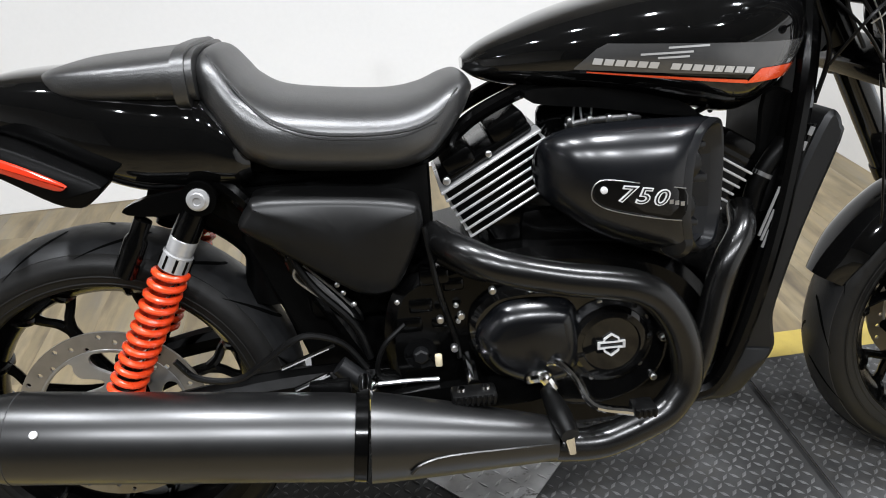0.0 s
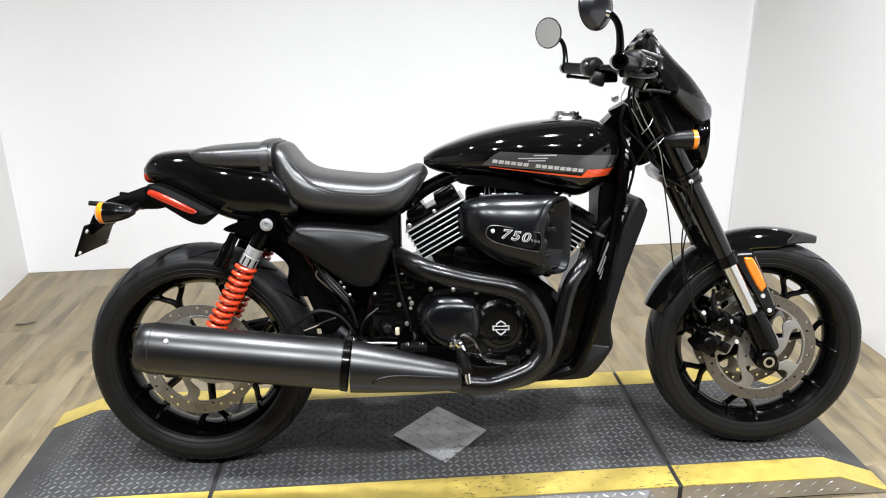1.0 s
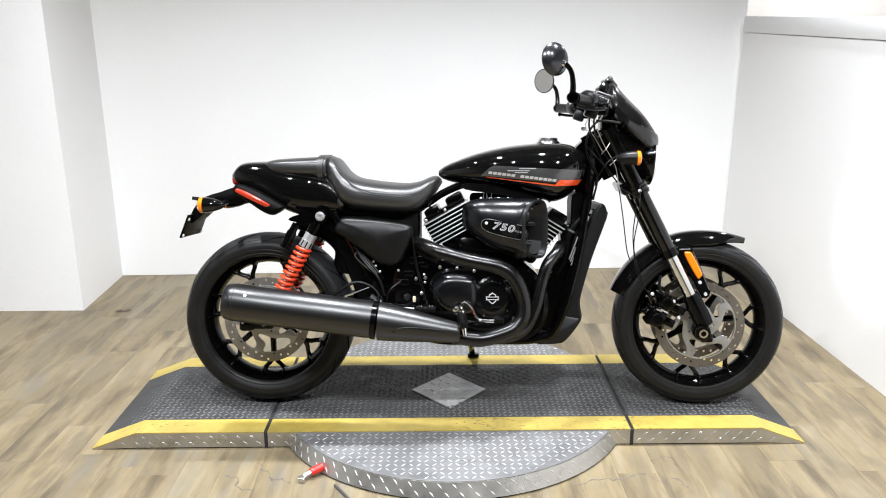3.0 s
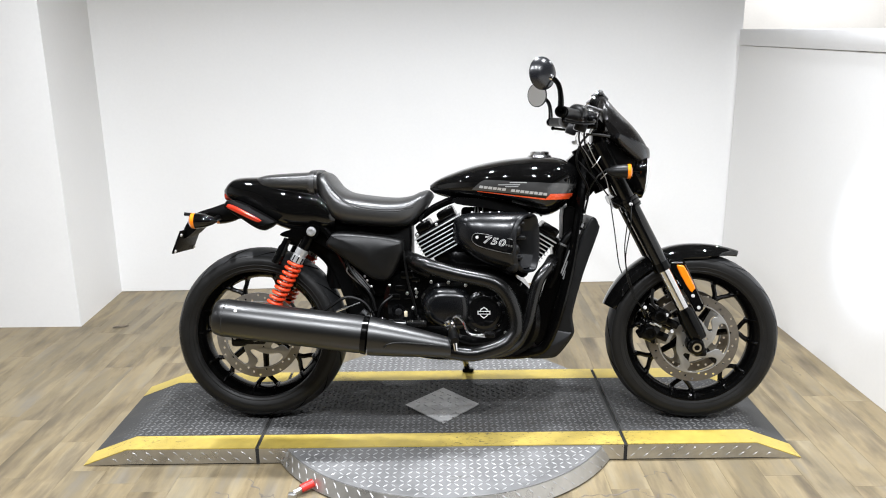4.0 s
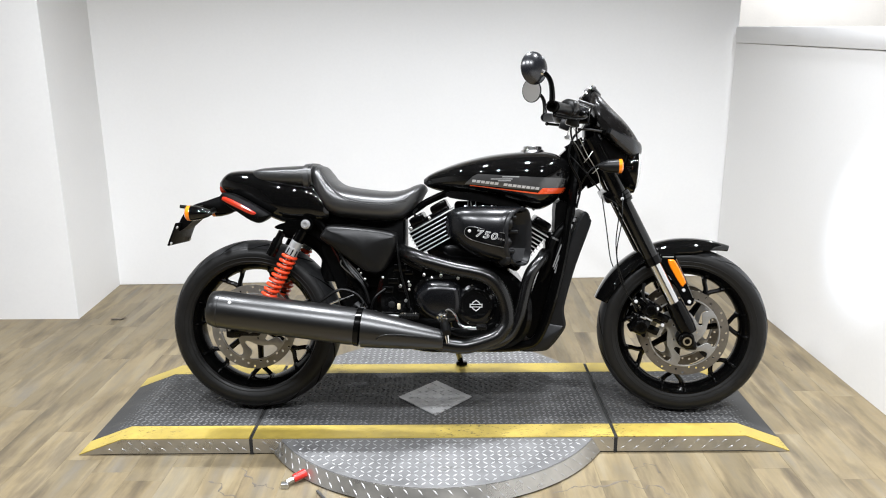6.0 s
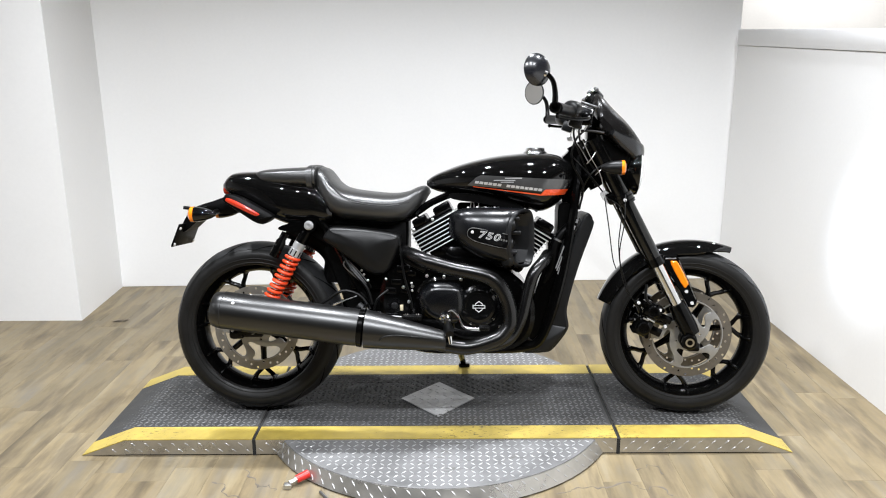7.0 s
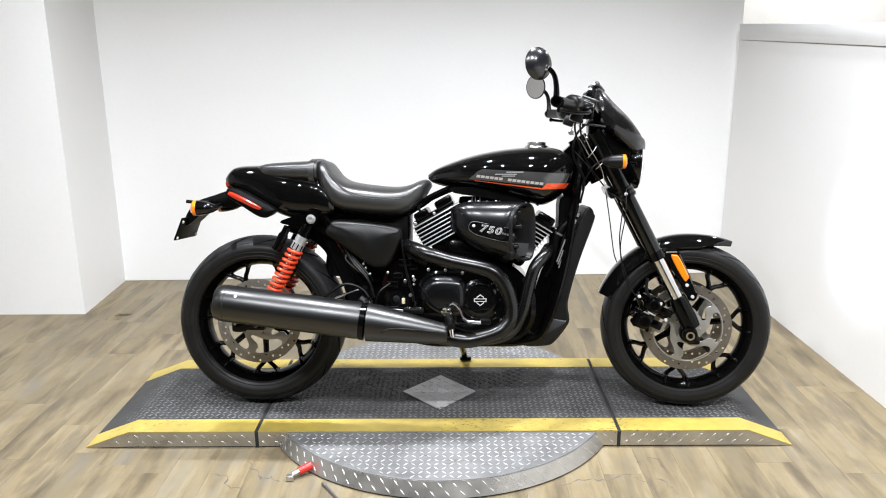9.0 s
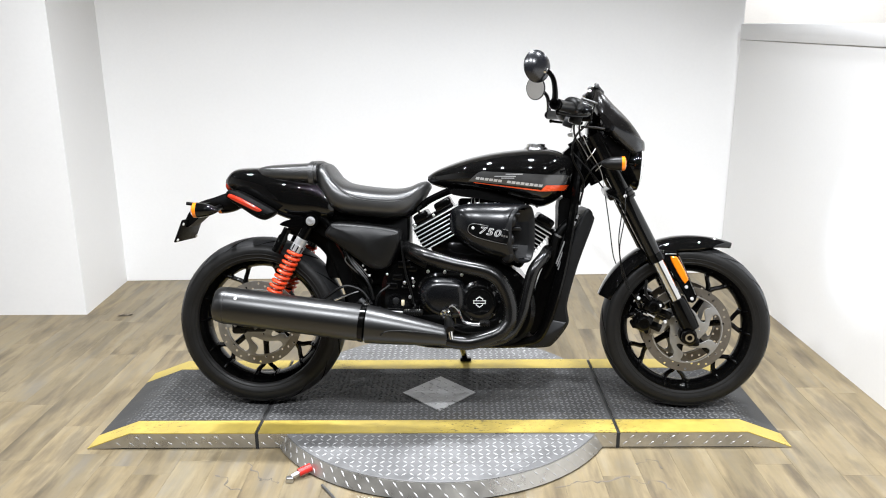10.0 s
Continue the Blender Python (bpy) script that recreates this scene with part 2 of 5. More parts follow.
def bridge(bm, a, b):
    n = len(a)
    for i in range(n):
        bm.faces.new((a[i], a[(i + 1) % n], b[(i + 1) % n], b[i]))


def loft(rings, cap=True, bm=None):
    bm = bm or bmesh.new()
    made = [[bm.verts.new(p) for p in r] for r in rings]
    for a, b in zip(made, made[1:]):
        bridge(bm, a, b)
    if cap:
        bm.faces.new(made[0][::-1])
        bm.faces.new(made[-1])
    return bm


def frame_of(d):
    d = Vector(d).normalized()
    side = Vector((0, 1, 0)) if abs(d.y) < 0.9 else Vector((1, 0, 0))
    u = d.cross(side).normalized()
    return u, d.cross(u).normalized()


def smooth_path(pts, n=6, closed=False):
    """Points along a Catmull-Rom line through pts."""
    p = [Vector(q) for q in pts]
    out, m = [], len(p)
    last = m if closed else m - 1
    for i in range(last):
        a, b = p[i], p[(i + 1) % m]
        z = p[(i - 1) % m] if closed or i else a * 2 - b
        c = p[(i + 2) % m] if closed or i + 2 < m else b * 2 - a
        for k in range(n):
            t = k / n
            out.append(0.5 * ((2 * a) + (b - z) * t + (2 * z - 5 * a + 4 * b - c) * t * t + (3 * a - z - 3 * b + c) * t ** 3))
    if not closed:
        out.append(p[-1])
    return out


def tube(pts, radius, seg=12, smooth=6, cap=True, bm=None):
    """A round bar along pts; radius: one number or one for each point."""
    radii = list(radius) if hasattr(radius, "__len__") else [radius] * len(pts)
    if smooth:
        line = smooth_path(pts, smooth)
        rr = [v.x for v in smooth_path([(r, 0, 0) for r in radii], smooth)]
    else:
        line, rr = [Vector(p) for p in pts], radii
    rings, u = [], None
    for i, (q, r) in enumerate(zip(line, rr)):
        d = (line[min(i + 1, len(line) - 1)] - line[max(i - 1, 0)]).normalized()
        if u is None:
            u, _ = frame_of(d)
        u = (u - d * u.dot(d)).normalized()
        v = d.cross(u)
        rings.append([q + (u * math.cos(2 * math.pi * k / seg) + v * math.sin(2 * math.pi * k / seg)) * r for k in range(seg)])
    return loft(rings, cap, bm)


def lathe(profile, origin, axis, seg=32, cap=True, bm=None):
    """Turns (along, radius) pairs about the axis through origin."""
    o, d = Vector(origin), Vector(axis).normalized()
    u, v = frame_of(d)
    rings = [[o + d * a + (u * math.cos(2 * math.pi * k / seg) + v * math.sin(2 * math.pi * k / seg)) * max(r, 1e-4) for k in range(seg)] for a, r in profile]
    return loft(rings, cap, bm)


def box(x0, x1, y0, y1, z0, z1, bevel=0.0, m=None, bm=None, seg=2):
    own = bmesh.new()
    r = bmesh.ops.create_cube(own, size=1)
    for q in own.verts:
        q.co = Vector(((x0 + x1) / 2 + q.co.x * (x1 - x0), (y0 + y1) / 2 + q.co.y * (y1 - y0), (z0 + z1) / 2 + q.co.z * (z1 - z0)))
    if bevel:
        bmesh.ops.bevel(own, geom=own.edges[:], offset=bevel, segments=seg, profile=0.5, affect="EDGES")
    if m is not None:
        own.transform(m)
    if bm is None:
        return own
    tmp = bpy.data.meshes.new("tmp")
    own.to_mesh(tmp)
    own.free()
    bm.from_mesh(tmp)
    bpy.data.meshes.remove(tmp)
    return bm


def outline(pts, n=5):
    return [(q.x, q.y) for q in smooth_path([(x, z, 0) for x, z in pts], n, True)]


def pillow(pts, layers, n=5, smooth=True):
    """A body with a side outline (x, z); layers of (y, inset in metres)."""
    o = outline(pts, n) if smooth else list(pts)
    cx, cz = sum(p[0] for p in o) / len(o), sum(p[1] for p in o) / len(o)
    area = sum(a[0] * b[1] - b[0] * a[1] for a, b in zip(o, o[1:] + o[:1]))
    sgn = 1 if area > 0 else -1
    m = len(o)
    norm = []
    for i in range(m):
        a, b = o[i - 1], o[(i + 1) % m]
        tx, tz = b[0] - a[0], b[1] - a[1]
        ln = math.hypot(tx, tz) or 1
        norm.append((-tz / ln * sgn, tx / ln * sgn))
    rings = []
    for y, inset in layers:
        ring = []
        for (x, z), (nx, nz) in zip(o, norm):
            d = math.hypot(cx - x, cz - z)
            k = min(inset, d * 0.85)
            ax, az = (nx, nz) if inset < 0.03 else ((cx - x) / d, (cz - z) / d)
            ring.append((x + ax * k, y, z + az * k))
        rings.append(ring)
    return loft(rings)


def super_ring(x, zb, zt, hw, n=2.4, seg=32, yc=0.0):
    ring = []
    for k in range(seg):
        a = 2 * math.pi * k / seg
        c, s = math.cos(a), math.sin(a)
        ring.append((x, yc + hw * math.copysign(abs(c) ** (2 / n), c), (zb + zt) / 2 + (zt - zb) / 2 * math.copysign(abs(s) ** (2 / n), s)))
    return ring


def stations(rows, steps=4):
    """Smoothed stations (x, low, high, half width) along a body."""
    a = smooth_path([(r[0], r[1], r[2]) for r in rows], steps)
    b = smooth_path([(r[3], 0, 0) for r in rows], steps)
    return [(p.x, p.y, p.z, max(0.004, q.x)) for p, q in zip(a, b)]


def body(rows, n=2.4, seg=32, steps=4):
    return loft([super_ring(x, zb, zt, hw, n, seg) for x, zb, zt, hw in stations(rows, steps)])


def skin_y(rows, n, x, z):
    """Half width of such a body at (x, z)."""
    st = stations(rows)
    for a, b in zip(st, st[1:]):
        if a[0] <= x <= b[0]:
            t = (x - a[0]) / max(1e-6, b[0] - a[0])
            zb, zt, hw = (a[k] + (b[k] - a[k]) * t for k in (1, 2, 3))
            e = min(0.999, abs((z - (zb + zt) / 2) / ((zt - zb) / 2)))
            return hw * (1 - e ** n) ** (1 / n)
    return 0.0


def decal(rows, n, x0, x1, low, high, lift=0.0012, nx=24, nz=6, skew=0.0):
    """A thin sheet that lies on such a body between the lines low(x) and high(x)."""
    bm = bmesh.new()
    g = [[bm.verts.new((x + skew * (z - low(x)), -(skin_y(rows, n, x + skew * (z - low(x)), z) + lift), z)) for z in (low(x) + (high(x) - low(x)) * j / nz for j in range(nz + 1))]
         for x in (x0 + (x1 - x0) * i / nx for i in range(nx + 1))]
    for i in range(nx):
        for j in range(nz):
            bm.faces.new((g[i][j], g[i + 1][j], g[i + 1][j + 1], g[i][j + 1]))
    return bm


def sheet(loops, thick, bevel=0.0):
    """A flat plate in the x, y plane with its outer loop and holes, as a bmesh; z is its thickness."""
    cu = bpy.data.curves.new("tmp", "CURVE")
    cu.dimensions, cu.fill_mode, cu.extrude, cu.bevel_depth = "2D", "BOTH", thick / 2, bevel
    for loop in loops:
        s = cu.splines.new("POLY")
        s.points.add(len(loop) - 1)
        for q, (x, y) in zip(s.points, loop):
            q.co = (x, y, 0, 1)
        s.use_cyclic_u = True
    return curve_mesh(cu)


def curve_mesh(cu):
    ob = bpy.data.objects.new("tmp", cu)
    me = bpy.data.meshes.new_from_object(ob)
    bm = bmesh.new()
    bm.from_mesh(me)
    bpy.data.objects.remove(ob)
    bpy.data.meshes.remove(me)
    bmesh.ops.remove_doubles(bm, verts=bm.verts[:], dist=1e-5)
    return bm


def letters(text, size, thick, m, offset=0.0):
    cu = bpy.data.curves.new("tmp", "FONT")
    cu.body, cu.size, cu.extrude, cu.align_x, cu.align_y = text, size, thick, "CENTER", "CENTER"
    cu.resolution_u, cu.offset = 3, offset
    bm = curve_mesh(cu)
    bm.transform(m)
    return bm


def circle(r, n=32, cx=0.0, cy=0.0, start=0.0):
    return [(cx + r * math.cos(start + 2 * math.pi * k / n), cy + r * math.sin(start + 2 * math.pi * k / n)) for k in range(n)]


# turns a sheet's plane upright, facing -y
def upright(x, y, z):
    return Matrix.Translation((x, y, z)) @ Matrix.Rotation(radians(90), 4, "X")


def join(*bms):
    out = bmesh.new()
    for b in bms:
        tmp = bpy.data.meshes.new("tmp")
        b.to_mesh(tmp)
        b.free()
        out.from_mesh(tmp)
        bpy.data.meshes.remove(tmp)
    return out


# ---------------------------------------------------------------- the room
BACK_Y, RIGHT_X, CEIL_Z = 1.645, 1.66, 3.0
# the partition meets the back wall at a corner that is not quite square, and its top falls towards the front
RIGHT_M = pose(1.624, 1.742, 0, rx=1.5, rz=0.9)


def wall(name, x0, x1, y0, y1, z0, z1, mat, label):
    return tagged(part(name, box(x0, x1, y0, y1, z0, z1, 0.002, seg=1), mat), label, "wall", kind="structure")


wall("wall_back", -0.13, 3.51, 0, 0.12, 0, CEIL_Z, WALL, "plain white painted plaster back wall").matrix_world = pose(-1.86, BACK_Y, 0, rz=1.6)
LEFT_PLAN = ((-5.0, 1.06), (-1.822, 1.06), (-1.857, 1.70), (-1.99, 1.70), (-1.99, 1.186), (-5.0, 1.186))
tagged(part("wall_left", loft([[(x, y, z) for x, y in LEFT_PLAN] for z in (0, CEIL_Z)]), WALL), "plain white painted wall with a short return to the back wall", "wall", kind="structure")
wall("wall_right", 0, 0.1, -6.15, -0.004, 0, 1.33, WALL, "waist-high white partition wall").matrix_world = RIGHT_M
wall("wall_far_right", 4.4, 4.52, -7.0, 4.0, 0, CEIL_Z, FAR_WALL, "tan painted wall of the next room")
wall("wall_far_back", RIGHT_X - 1.0, 4.4, 3.9, 4.02, 0, CEIL_Z, FAR_WALL, "tan painted wall of the next room")
wall("wall_behind", -5.0, 4.4, -7.1, -7.0, 0, CEIL_Z, DIM_WALL, "unseen wall opposite the display, dark to keep reflections black")
wall("wall_far_left", -5.12, -5.0, -7.0, 1.188, 0, CEIL_Z, WALL, "white painted side wall")
tagged(part("ceiling", box(-5.12, 4.52, -7.1, 4.02, CEIL_Z, CEIL_Z + 0.1), CEIL), "unseen ceiling, dark to hold down fill light", "ceiling", kind="structure")
cap_trim = tagged(part("trim", box(-0.006, 0.12, -6.15, -0.004, 1.332, 1.415, 0.004), TRIM), "white painted cap board along the partition", "trim", kind="structure")
cap_trim.matrix_world = RIGHT_M
floor = tagged(part("floor", box(-5.12, 4.52, -7.1, 4.02, -0.12, -0.004), DARK), "worn vinyl wood plank floor in grey and tan", "floor", kind="structure")


# ---------------------------------------------------------------- the turntable platform


def tread_field(spans, pitch, size, width, height, m, inside=None, seed=1, one_way=0):
    """Rows of raised lozenges, turned to and fro; spans = (u0, u1, v0, v1) in the plane of m."""
    u0, u1, v0, v1 = spans
    rnd = random.Random(seed)
    vs, fs = [], []
    nu, nv = int((u1 - u0) / pitch), int((v1 - v0) / pitch)
    for i in range(nu):
        for j in range(nv):
            u, v = u0 + (i + 0.5) * (u1 - u0) / nu, v0 + (j + 0.5) * (v1 - v0) / nv
            if inside and not inside(u, v):
                continue
            if one_way and (i + j) % 2:
                continue
            a = radians(one_way or (45 if (i + j) % 2 else -45))
            c, s = math.cos(a), math.sin(a)
            h = height * rnd.uniform(0.7, 1.1)
            base = len(vs)
            for p, q, w in ((-size, 0, 0), (0, -width, 0), (size, 0, 0), (0, width, 0), (-size * 0.55, 0, h), (size * 0.55, 0, h)):
                vs.append(m @ Vector((u + p * c - q * s, v + p * s + q * c, w)))
            for f in ((0, 1, 4), (1, 5, 4), (1, 2, 5), (2, 3, 5), (3, 4, 5), (3, 0, 4)):
                fs.append([base + k for k in f])
    return vs, fs


def stuff(name, vs, fs, mat, parent, label=""):
    me = bpy.data.meshes.new(name)
    me.from_pydata([tuple(v) for v in vs], [], fs)
    me.materials.append(mat)
    ob = new(name, me)
    ob.parent = parent
    tagged(ob, label, kind="stuff")
    return ob


PX, RX, PW, PH, FLAT, STRIPE_W = 0.603, 1.19, 0.309, 0.06, 1.04, 0.088


def ramp_profile(x):
    return PH if abs(x) <= FLAT else max(0.004, PH * (RX - abs(x)) / (RX - FLAT))


def deck(x0, x1, y0, y1, lift, thick=None, base=0.0):
    """A slab that follows the deck's slope."""
    xs = sorted({x0, x1, *[x for x in (-FLAT, FLAT) if x0 < x < x1]})
    rings = []
    for x in xs:
        zt = ramp_profile(x) + lift
        zb = min(base, zt - 0.0005) if thick is None else zt - thick
        rings.append([(x, y0, zb), (x, y1, zb), (x, y1, zt), (x, y0, zt)])
    return loft(rings)


disc = group("turntable_disc")
tagged(disc, "round aluminium tread plate turntable on the floor", "turntable")
DR, DB, DZ = 0.605, 0.628, 0.054
part("plate", lathe(((DZ - 0.006, DR - 0.004), (DZ - 0.002, DR - 0.001), (DZ, DR - 0.003)), (0.012, 0, 0), (0, 0, 1), 96), ALU, disc)
part("edge_band", lathe(((0.006, DB - 0.03), (0.006, DB), (DZ - 0.004, DR), (DZ - 0.003, DR - 0.004)), (0.012, 0, 0), (0, 0, 1), 96), ALU_SIDE, disc)
# dark ring set in under the edge; the shadow line there is its colour
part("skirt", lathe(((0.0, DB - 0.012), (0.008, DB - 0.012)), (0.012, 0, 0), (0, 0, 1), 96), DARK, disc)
vs, fs = tread_field((-0.62, 0.62, -0.62, 0.62), 0.0236, 0.0112, 0.0032, 0.0018, Matrix.Translation((0.012, 0, DZ)),
                     lambda u, v: u * u + v * v < (DR - 0.012) ** 2 and (abs(v) > PW - 0.002), 3)
stuff("raised_treads", vs, fs, ALU_EDGE, disc)
vs, fs = [], []
for k in range(86):
    for j in range(2):
        a = math.pi * 2 * (k + 0.5 * j) / 86
        tilt = radians(-42)
        base = len(vs)
        for p, q, w in ((-0.0105, 0, 0), (0, -0.003, 0), (0.0105, 0, 0), (0, 0.003, 0), (-0.006, 0, 0.0014), (0.006, 0, 0.0014)):
            pu, pv = p * math.cos(tilt) - q * math.sin(tilt), p * math.sin(tilt) + q * math.cos(tilt)
            aa = a + pu / DR
            zz = 0.018 + 0.022 * j + pv
            rr = DB + (DR - DB) * (zz - 0.006) / (DZ - 0.010) + w
            vs.append((0.012 + rr * math.cos(aa), rr * math.sin(aa), zz))
        for f in ((0, 1, 4), (1, 5, 4), (1, 2, 5), (2, 3, 5), (3, 4, 5), (3, 0, 4)):
            fs.append([base + q for q in f])
stuff("rim_treads", vs, fs, ALU_TICK, disc)


def platform(name, x0, x1, label):
    top = tagged(group(name), label, "platform", "display platform sections")
    part("frame", deck(x0, x1, -PW, PW, -0.003, base=0.005), ALU_SIDE, top)
    # dark sheet for the shadow along the foot of the section
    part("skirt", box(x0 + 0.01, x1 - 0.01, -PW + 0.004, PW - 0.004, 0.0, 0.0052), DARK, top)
    if name == "platform_centre":
        for e in (x0 - 0.0115, x1 + 0.0005):
            part("joint_seal", box(e, e + 0.011, -PW - 0.001, PW, 0.001, PH - 0.004), DARK, top, "black gap between the sections")
    part("tread_mat", deck(x0 + 0.001, x1 - 0.001, -PW + STRIPE_W, PW - STRIPE_W, 0.0, 0.0025), MAT_BLACK, top)
    part("front_stripe", deck(x0, x1, -PW - 0.001, -PW + STRIPE_W, 0.0005, 0.003), YELLOW, top, "yellow painted safety edge")
    part("rear_stripe", deck(x0, x1, PW - STRIPE_W, PW + 0.001, 0.0005, 0.003), YELLOW, top, "yellow painted safety edge")
    vs, fs = tread_field((x0 + 0.008, x1 - 0.008, -PW + STRIPE_W + 0.004, PW - STRIPE_W - 0.004), 0.0195, 0.0105, 0.0036, 0.0022, Matrix(),
                         lambda u, v: name != "platform_centre" or abs(u - 0.003) / 0.137 + abs(v + 0.007) / 0.148 > 1.02, 5)
    vs = [Vector((v.x, v.y, ramp_profile(v.x) + v.z)) for v in vs]
    stuff("raised_treads", vs, fs, TREAD_WORN, top)
    side = Matrix.Translation((0, -PW, 0)) @ Matrix.Rotation(radians(90), 4, "X")
    vs, fs = tread_field((x0 + 0.006, x1 - 0.006, 0.008, 0.053), 0.0225, 0.0100, 0.0026, 0.0013, side, lambda u, v: v < ramp_profile(u) - 0.012, 7, 38 if x0 > 0 else -38)
    stuff("side_treads", vs, fs, ALU_TICK, top)
    return top


centre = platform("platform_centre", -PX, PX, "low black tread platform with yellow edges under the motorcycle")
platform("platform_ramp", -RX, -PX - 0.012, "sloping black tread ramp section with yellow edges")
platform("platform_ramp", PX + 0.012, RX, "sloping black tread ramp section with yellow edges")
dia = tagged(group("tread_diamond"), "bare aluminium diamond inset in the black platform", "plate")
b = sheet([[(-0.134, -0.006), (0.006, -0.154), (0.139, -0.006), (0.006, 0.140)]], 0.003)
b.transform(Matrix.Translation((0, 0, PH + 0.0016)))
part("diamond_sheet", b, ALU_INSET, dia)
vs, fs = tread_field((-0.13, 0.13, -0.145, 0.145), 0.027, 0.0125, 0.0035, 0.0014, Matrix.Translation((0, 0, PH + 0.0031)),
                     lambda u, v: abs(u - 0.003) / 0.137 + abs(v + 0.007) / 0.148 < 0.88, 9)
stuff("raised_treads", vs, fs, ALU_EDGE, dia)

# ---------------------------------------------------------------- the motorcycle
LEAN_DEG, YAW_DEG = 9.0, -2.2
bike = tagged(group("motorcycle", None, Matrix.Translation((0, -0.08, PH + 0.002)) @ Matrix.Rotation(radians(YAW_DEG), 4, "Z") @ Matrix.Rotation(radians(-LEAN_DEG), 4, "X")),
              "glossy black motorcycle with orange shock springs, leaning on its stand", "motorcycle")

RWX, RWZ, RWR = -0.632, 0.300, 0.301
FWX, FWZ, FWR = 0.873, 0.290, 0.291
STEER = Matrix.Translation((0.60, 0, 0.80)) @ Matrix.Rotation(radians(-4), 4, Vector((-0.462, 0, 0.887))) @ Matrix.Translation((-0.60, 0, -0.80))


def tyre(R, hw):
    prof = []
    for k in range(17):
        a = radians(-80 + 10 * k)
        prof.append((hw * math.sin(a) / math.sin(radians(80)), R - hw * 0.62 * (1 - math.cos(a))))
    prof = [(-hw * 0.72, 0.222), (-hw * 0.84, 0.226), (-hw * 0.97, 0.243)] + prof + [(hw * 0.97, 0.243), (hw * 0.84, 0.226), (hw * 0.72, 0.222)]
    return lathe(prof, (0, 0, 0), (0, 1, 0), 96, cap=False)


def tread_band(R, hw):
    """The worn running surface, a little proud of the carcass."""
    prof = [(hw * math.sin(radians(b)) / math.sin(radians(80)), R + 0.0009 - hw * 0.62 * (1 - math.cos(radians(b)))) for b in range(-56, 57, 8)]
    return lathe([(prof[0][0], prof[0][1] - 0.003)] + prof + [(prof[-1][0], prof[-1][1] - 0.003)], (0, 0, 0), (0, 1, 0), 96, cap=False)


def sidewall_ring(R, hw, r0, side):
    """A moulded ridge round a sidewall."""
    k = min(1.0, max(0.0, (r0 - 0.226) / (0.243 - 0.226)))
    y = side * (hw * (0.84 + 0.13 * k) if r0 < 0.243 else hw)
    return lathe(((y - 0.0012, r0 - 0.0018), (y + side * 0.0012 - 0.0003, r0 - 0.0008), (y + side * 0.0012 + 0.0003, r0 + 0.0008), (y - 0.0012, r0 + 0.0018)), (0, 0, 0), (0, 1, 0), 96, cap=False)


def groove(R, hw, a0, side):
    """One slanted rain groove: a near-black strip laid on the crown, its shade put into the colour."""
    bm, rows = bmesh.new(), []
    for k in range(9):
        t = k / 8
        b = radians(6 + 58 * t)
        y = side * hw * math.sin(b) / math.sin(radians(80))
        r = R - hw * 0.62 * (1 - math.cos(b)) + 0.0013
        a = a0 + 0.34 * t ** 1.4
        w = 0.0052 * math.sin(math.pi * min(1, 0.12 + t * 0.88)) + 0.0008
        row = []
        for da, dr in ((-w / R, 0.0), (0, 0.0002), (w / R, 0.0)):
            row.append(bm.verts.new(((r + dr) * math.cos(a + da), y, (r + dr) * math.sin(a + da))))
        rows.append(row)
    for p, q in zip(rows, rows[1:]):
        for k in range(2):
            bm.faces.new((p[k], p[k + 1], q[k + 1], q[k]))
    return bm


def rim(hw):
    return lathe(((-hw, 0.2225), (-hw, 0.2295), (-hw + 0.005, 0.2295), (-hw + 0.012, 0.219), (-hw * 0.55, 0.211), (0, 0.207),
                  (hw * 0.55, 0.211), (hw - 0.012, 0.219), (hw - 0.005, 0.2295), (hw, 0.2295), (hw, 0.2225),
                  (hw * 0.86, 0.2165), (hw * 0.6, 0.2045), (hw * 0.3, 0.198), (0, 0.196), (-hw * 0.3, 0.198), (-hw * 0.6, 0.2045), (-hw * 0.86, 0.2165), (-hw, 0.2225)), (0, 0, 0), (0, 1, 0), 80, cap=False)


def spoke(a, hw):
    """A cast spoke that forks into two arms, each ending in a rib across the rim."""
    def at(r, da, y=0.0):
        return (r * math.cos(a + da), y, r * math.sin(a + da))
    bm = tube([at(0.035, 0), at(0.08, 0.0), at(0.158, 0.0)], [0.019, 0.0115, 0.0105], 8, 3)
    for s in (-1, 1):
        bm = tube([at(0.145, 0), at(0.165, s * 0.065), at(0.182, s * 0.145), at(0.200, s * 0.19)], [0.0100, 0.0084, 0.0080, 0.0105], 8, 4, bm=bm)
        bm = tube([at(0.2185, s * 0.19, -hw * 0.92), at(0.205, s * 0.19, -hw * 0.6), at(0.196, s * 0.19, 0), at(0.205, s * 0.19, hw * 0.6), at(0.2185, s * 0.19, hw * 0.92)], [0.004, 0.0065, 0.0085, 0.0065, 0.004], 8, 2, bm=bm)
    return bm


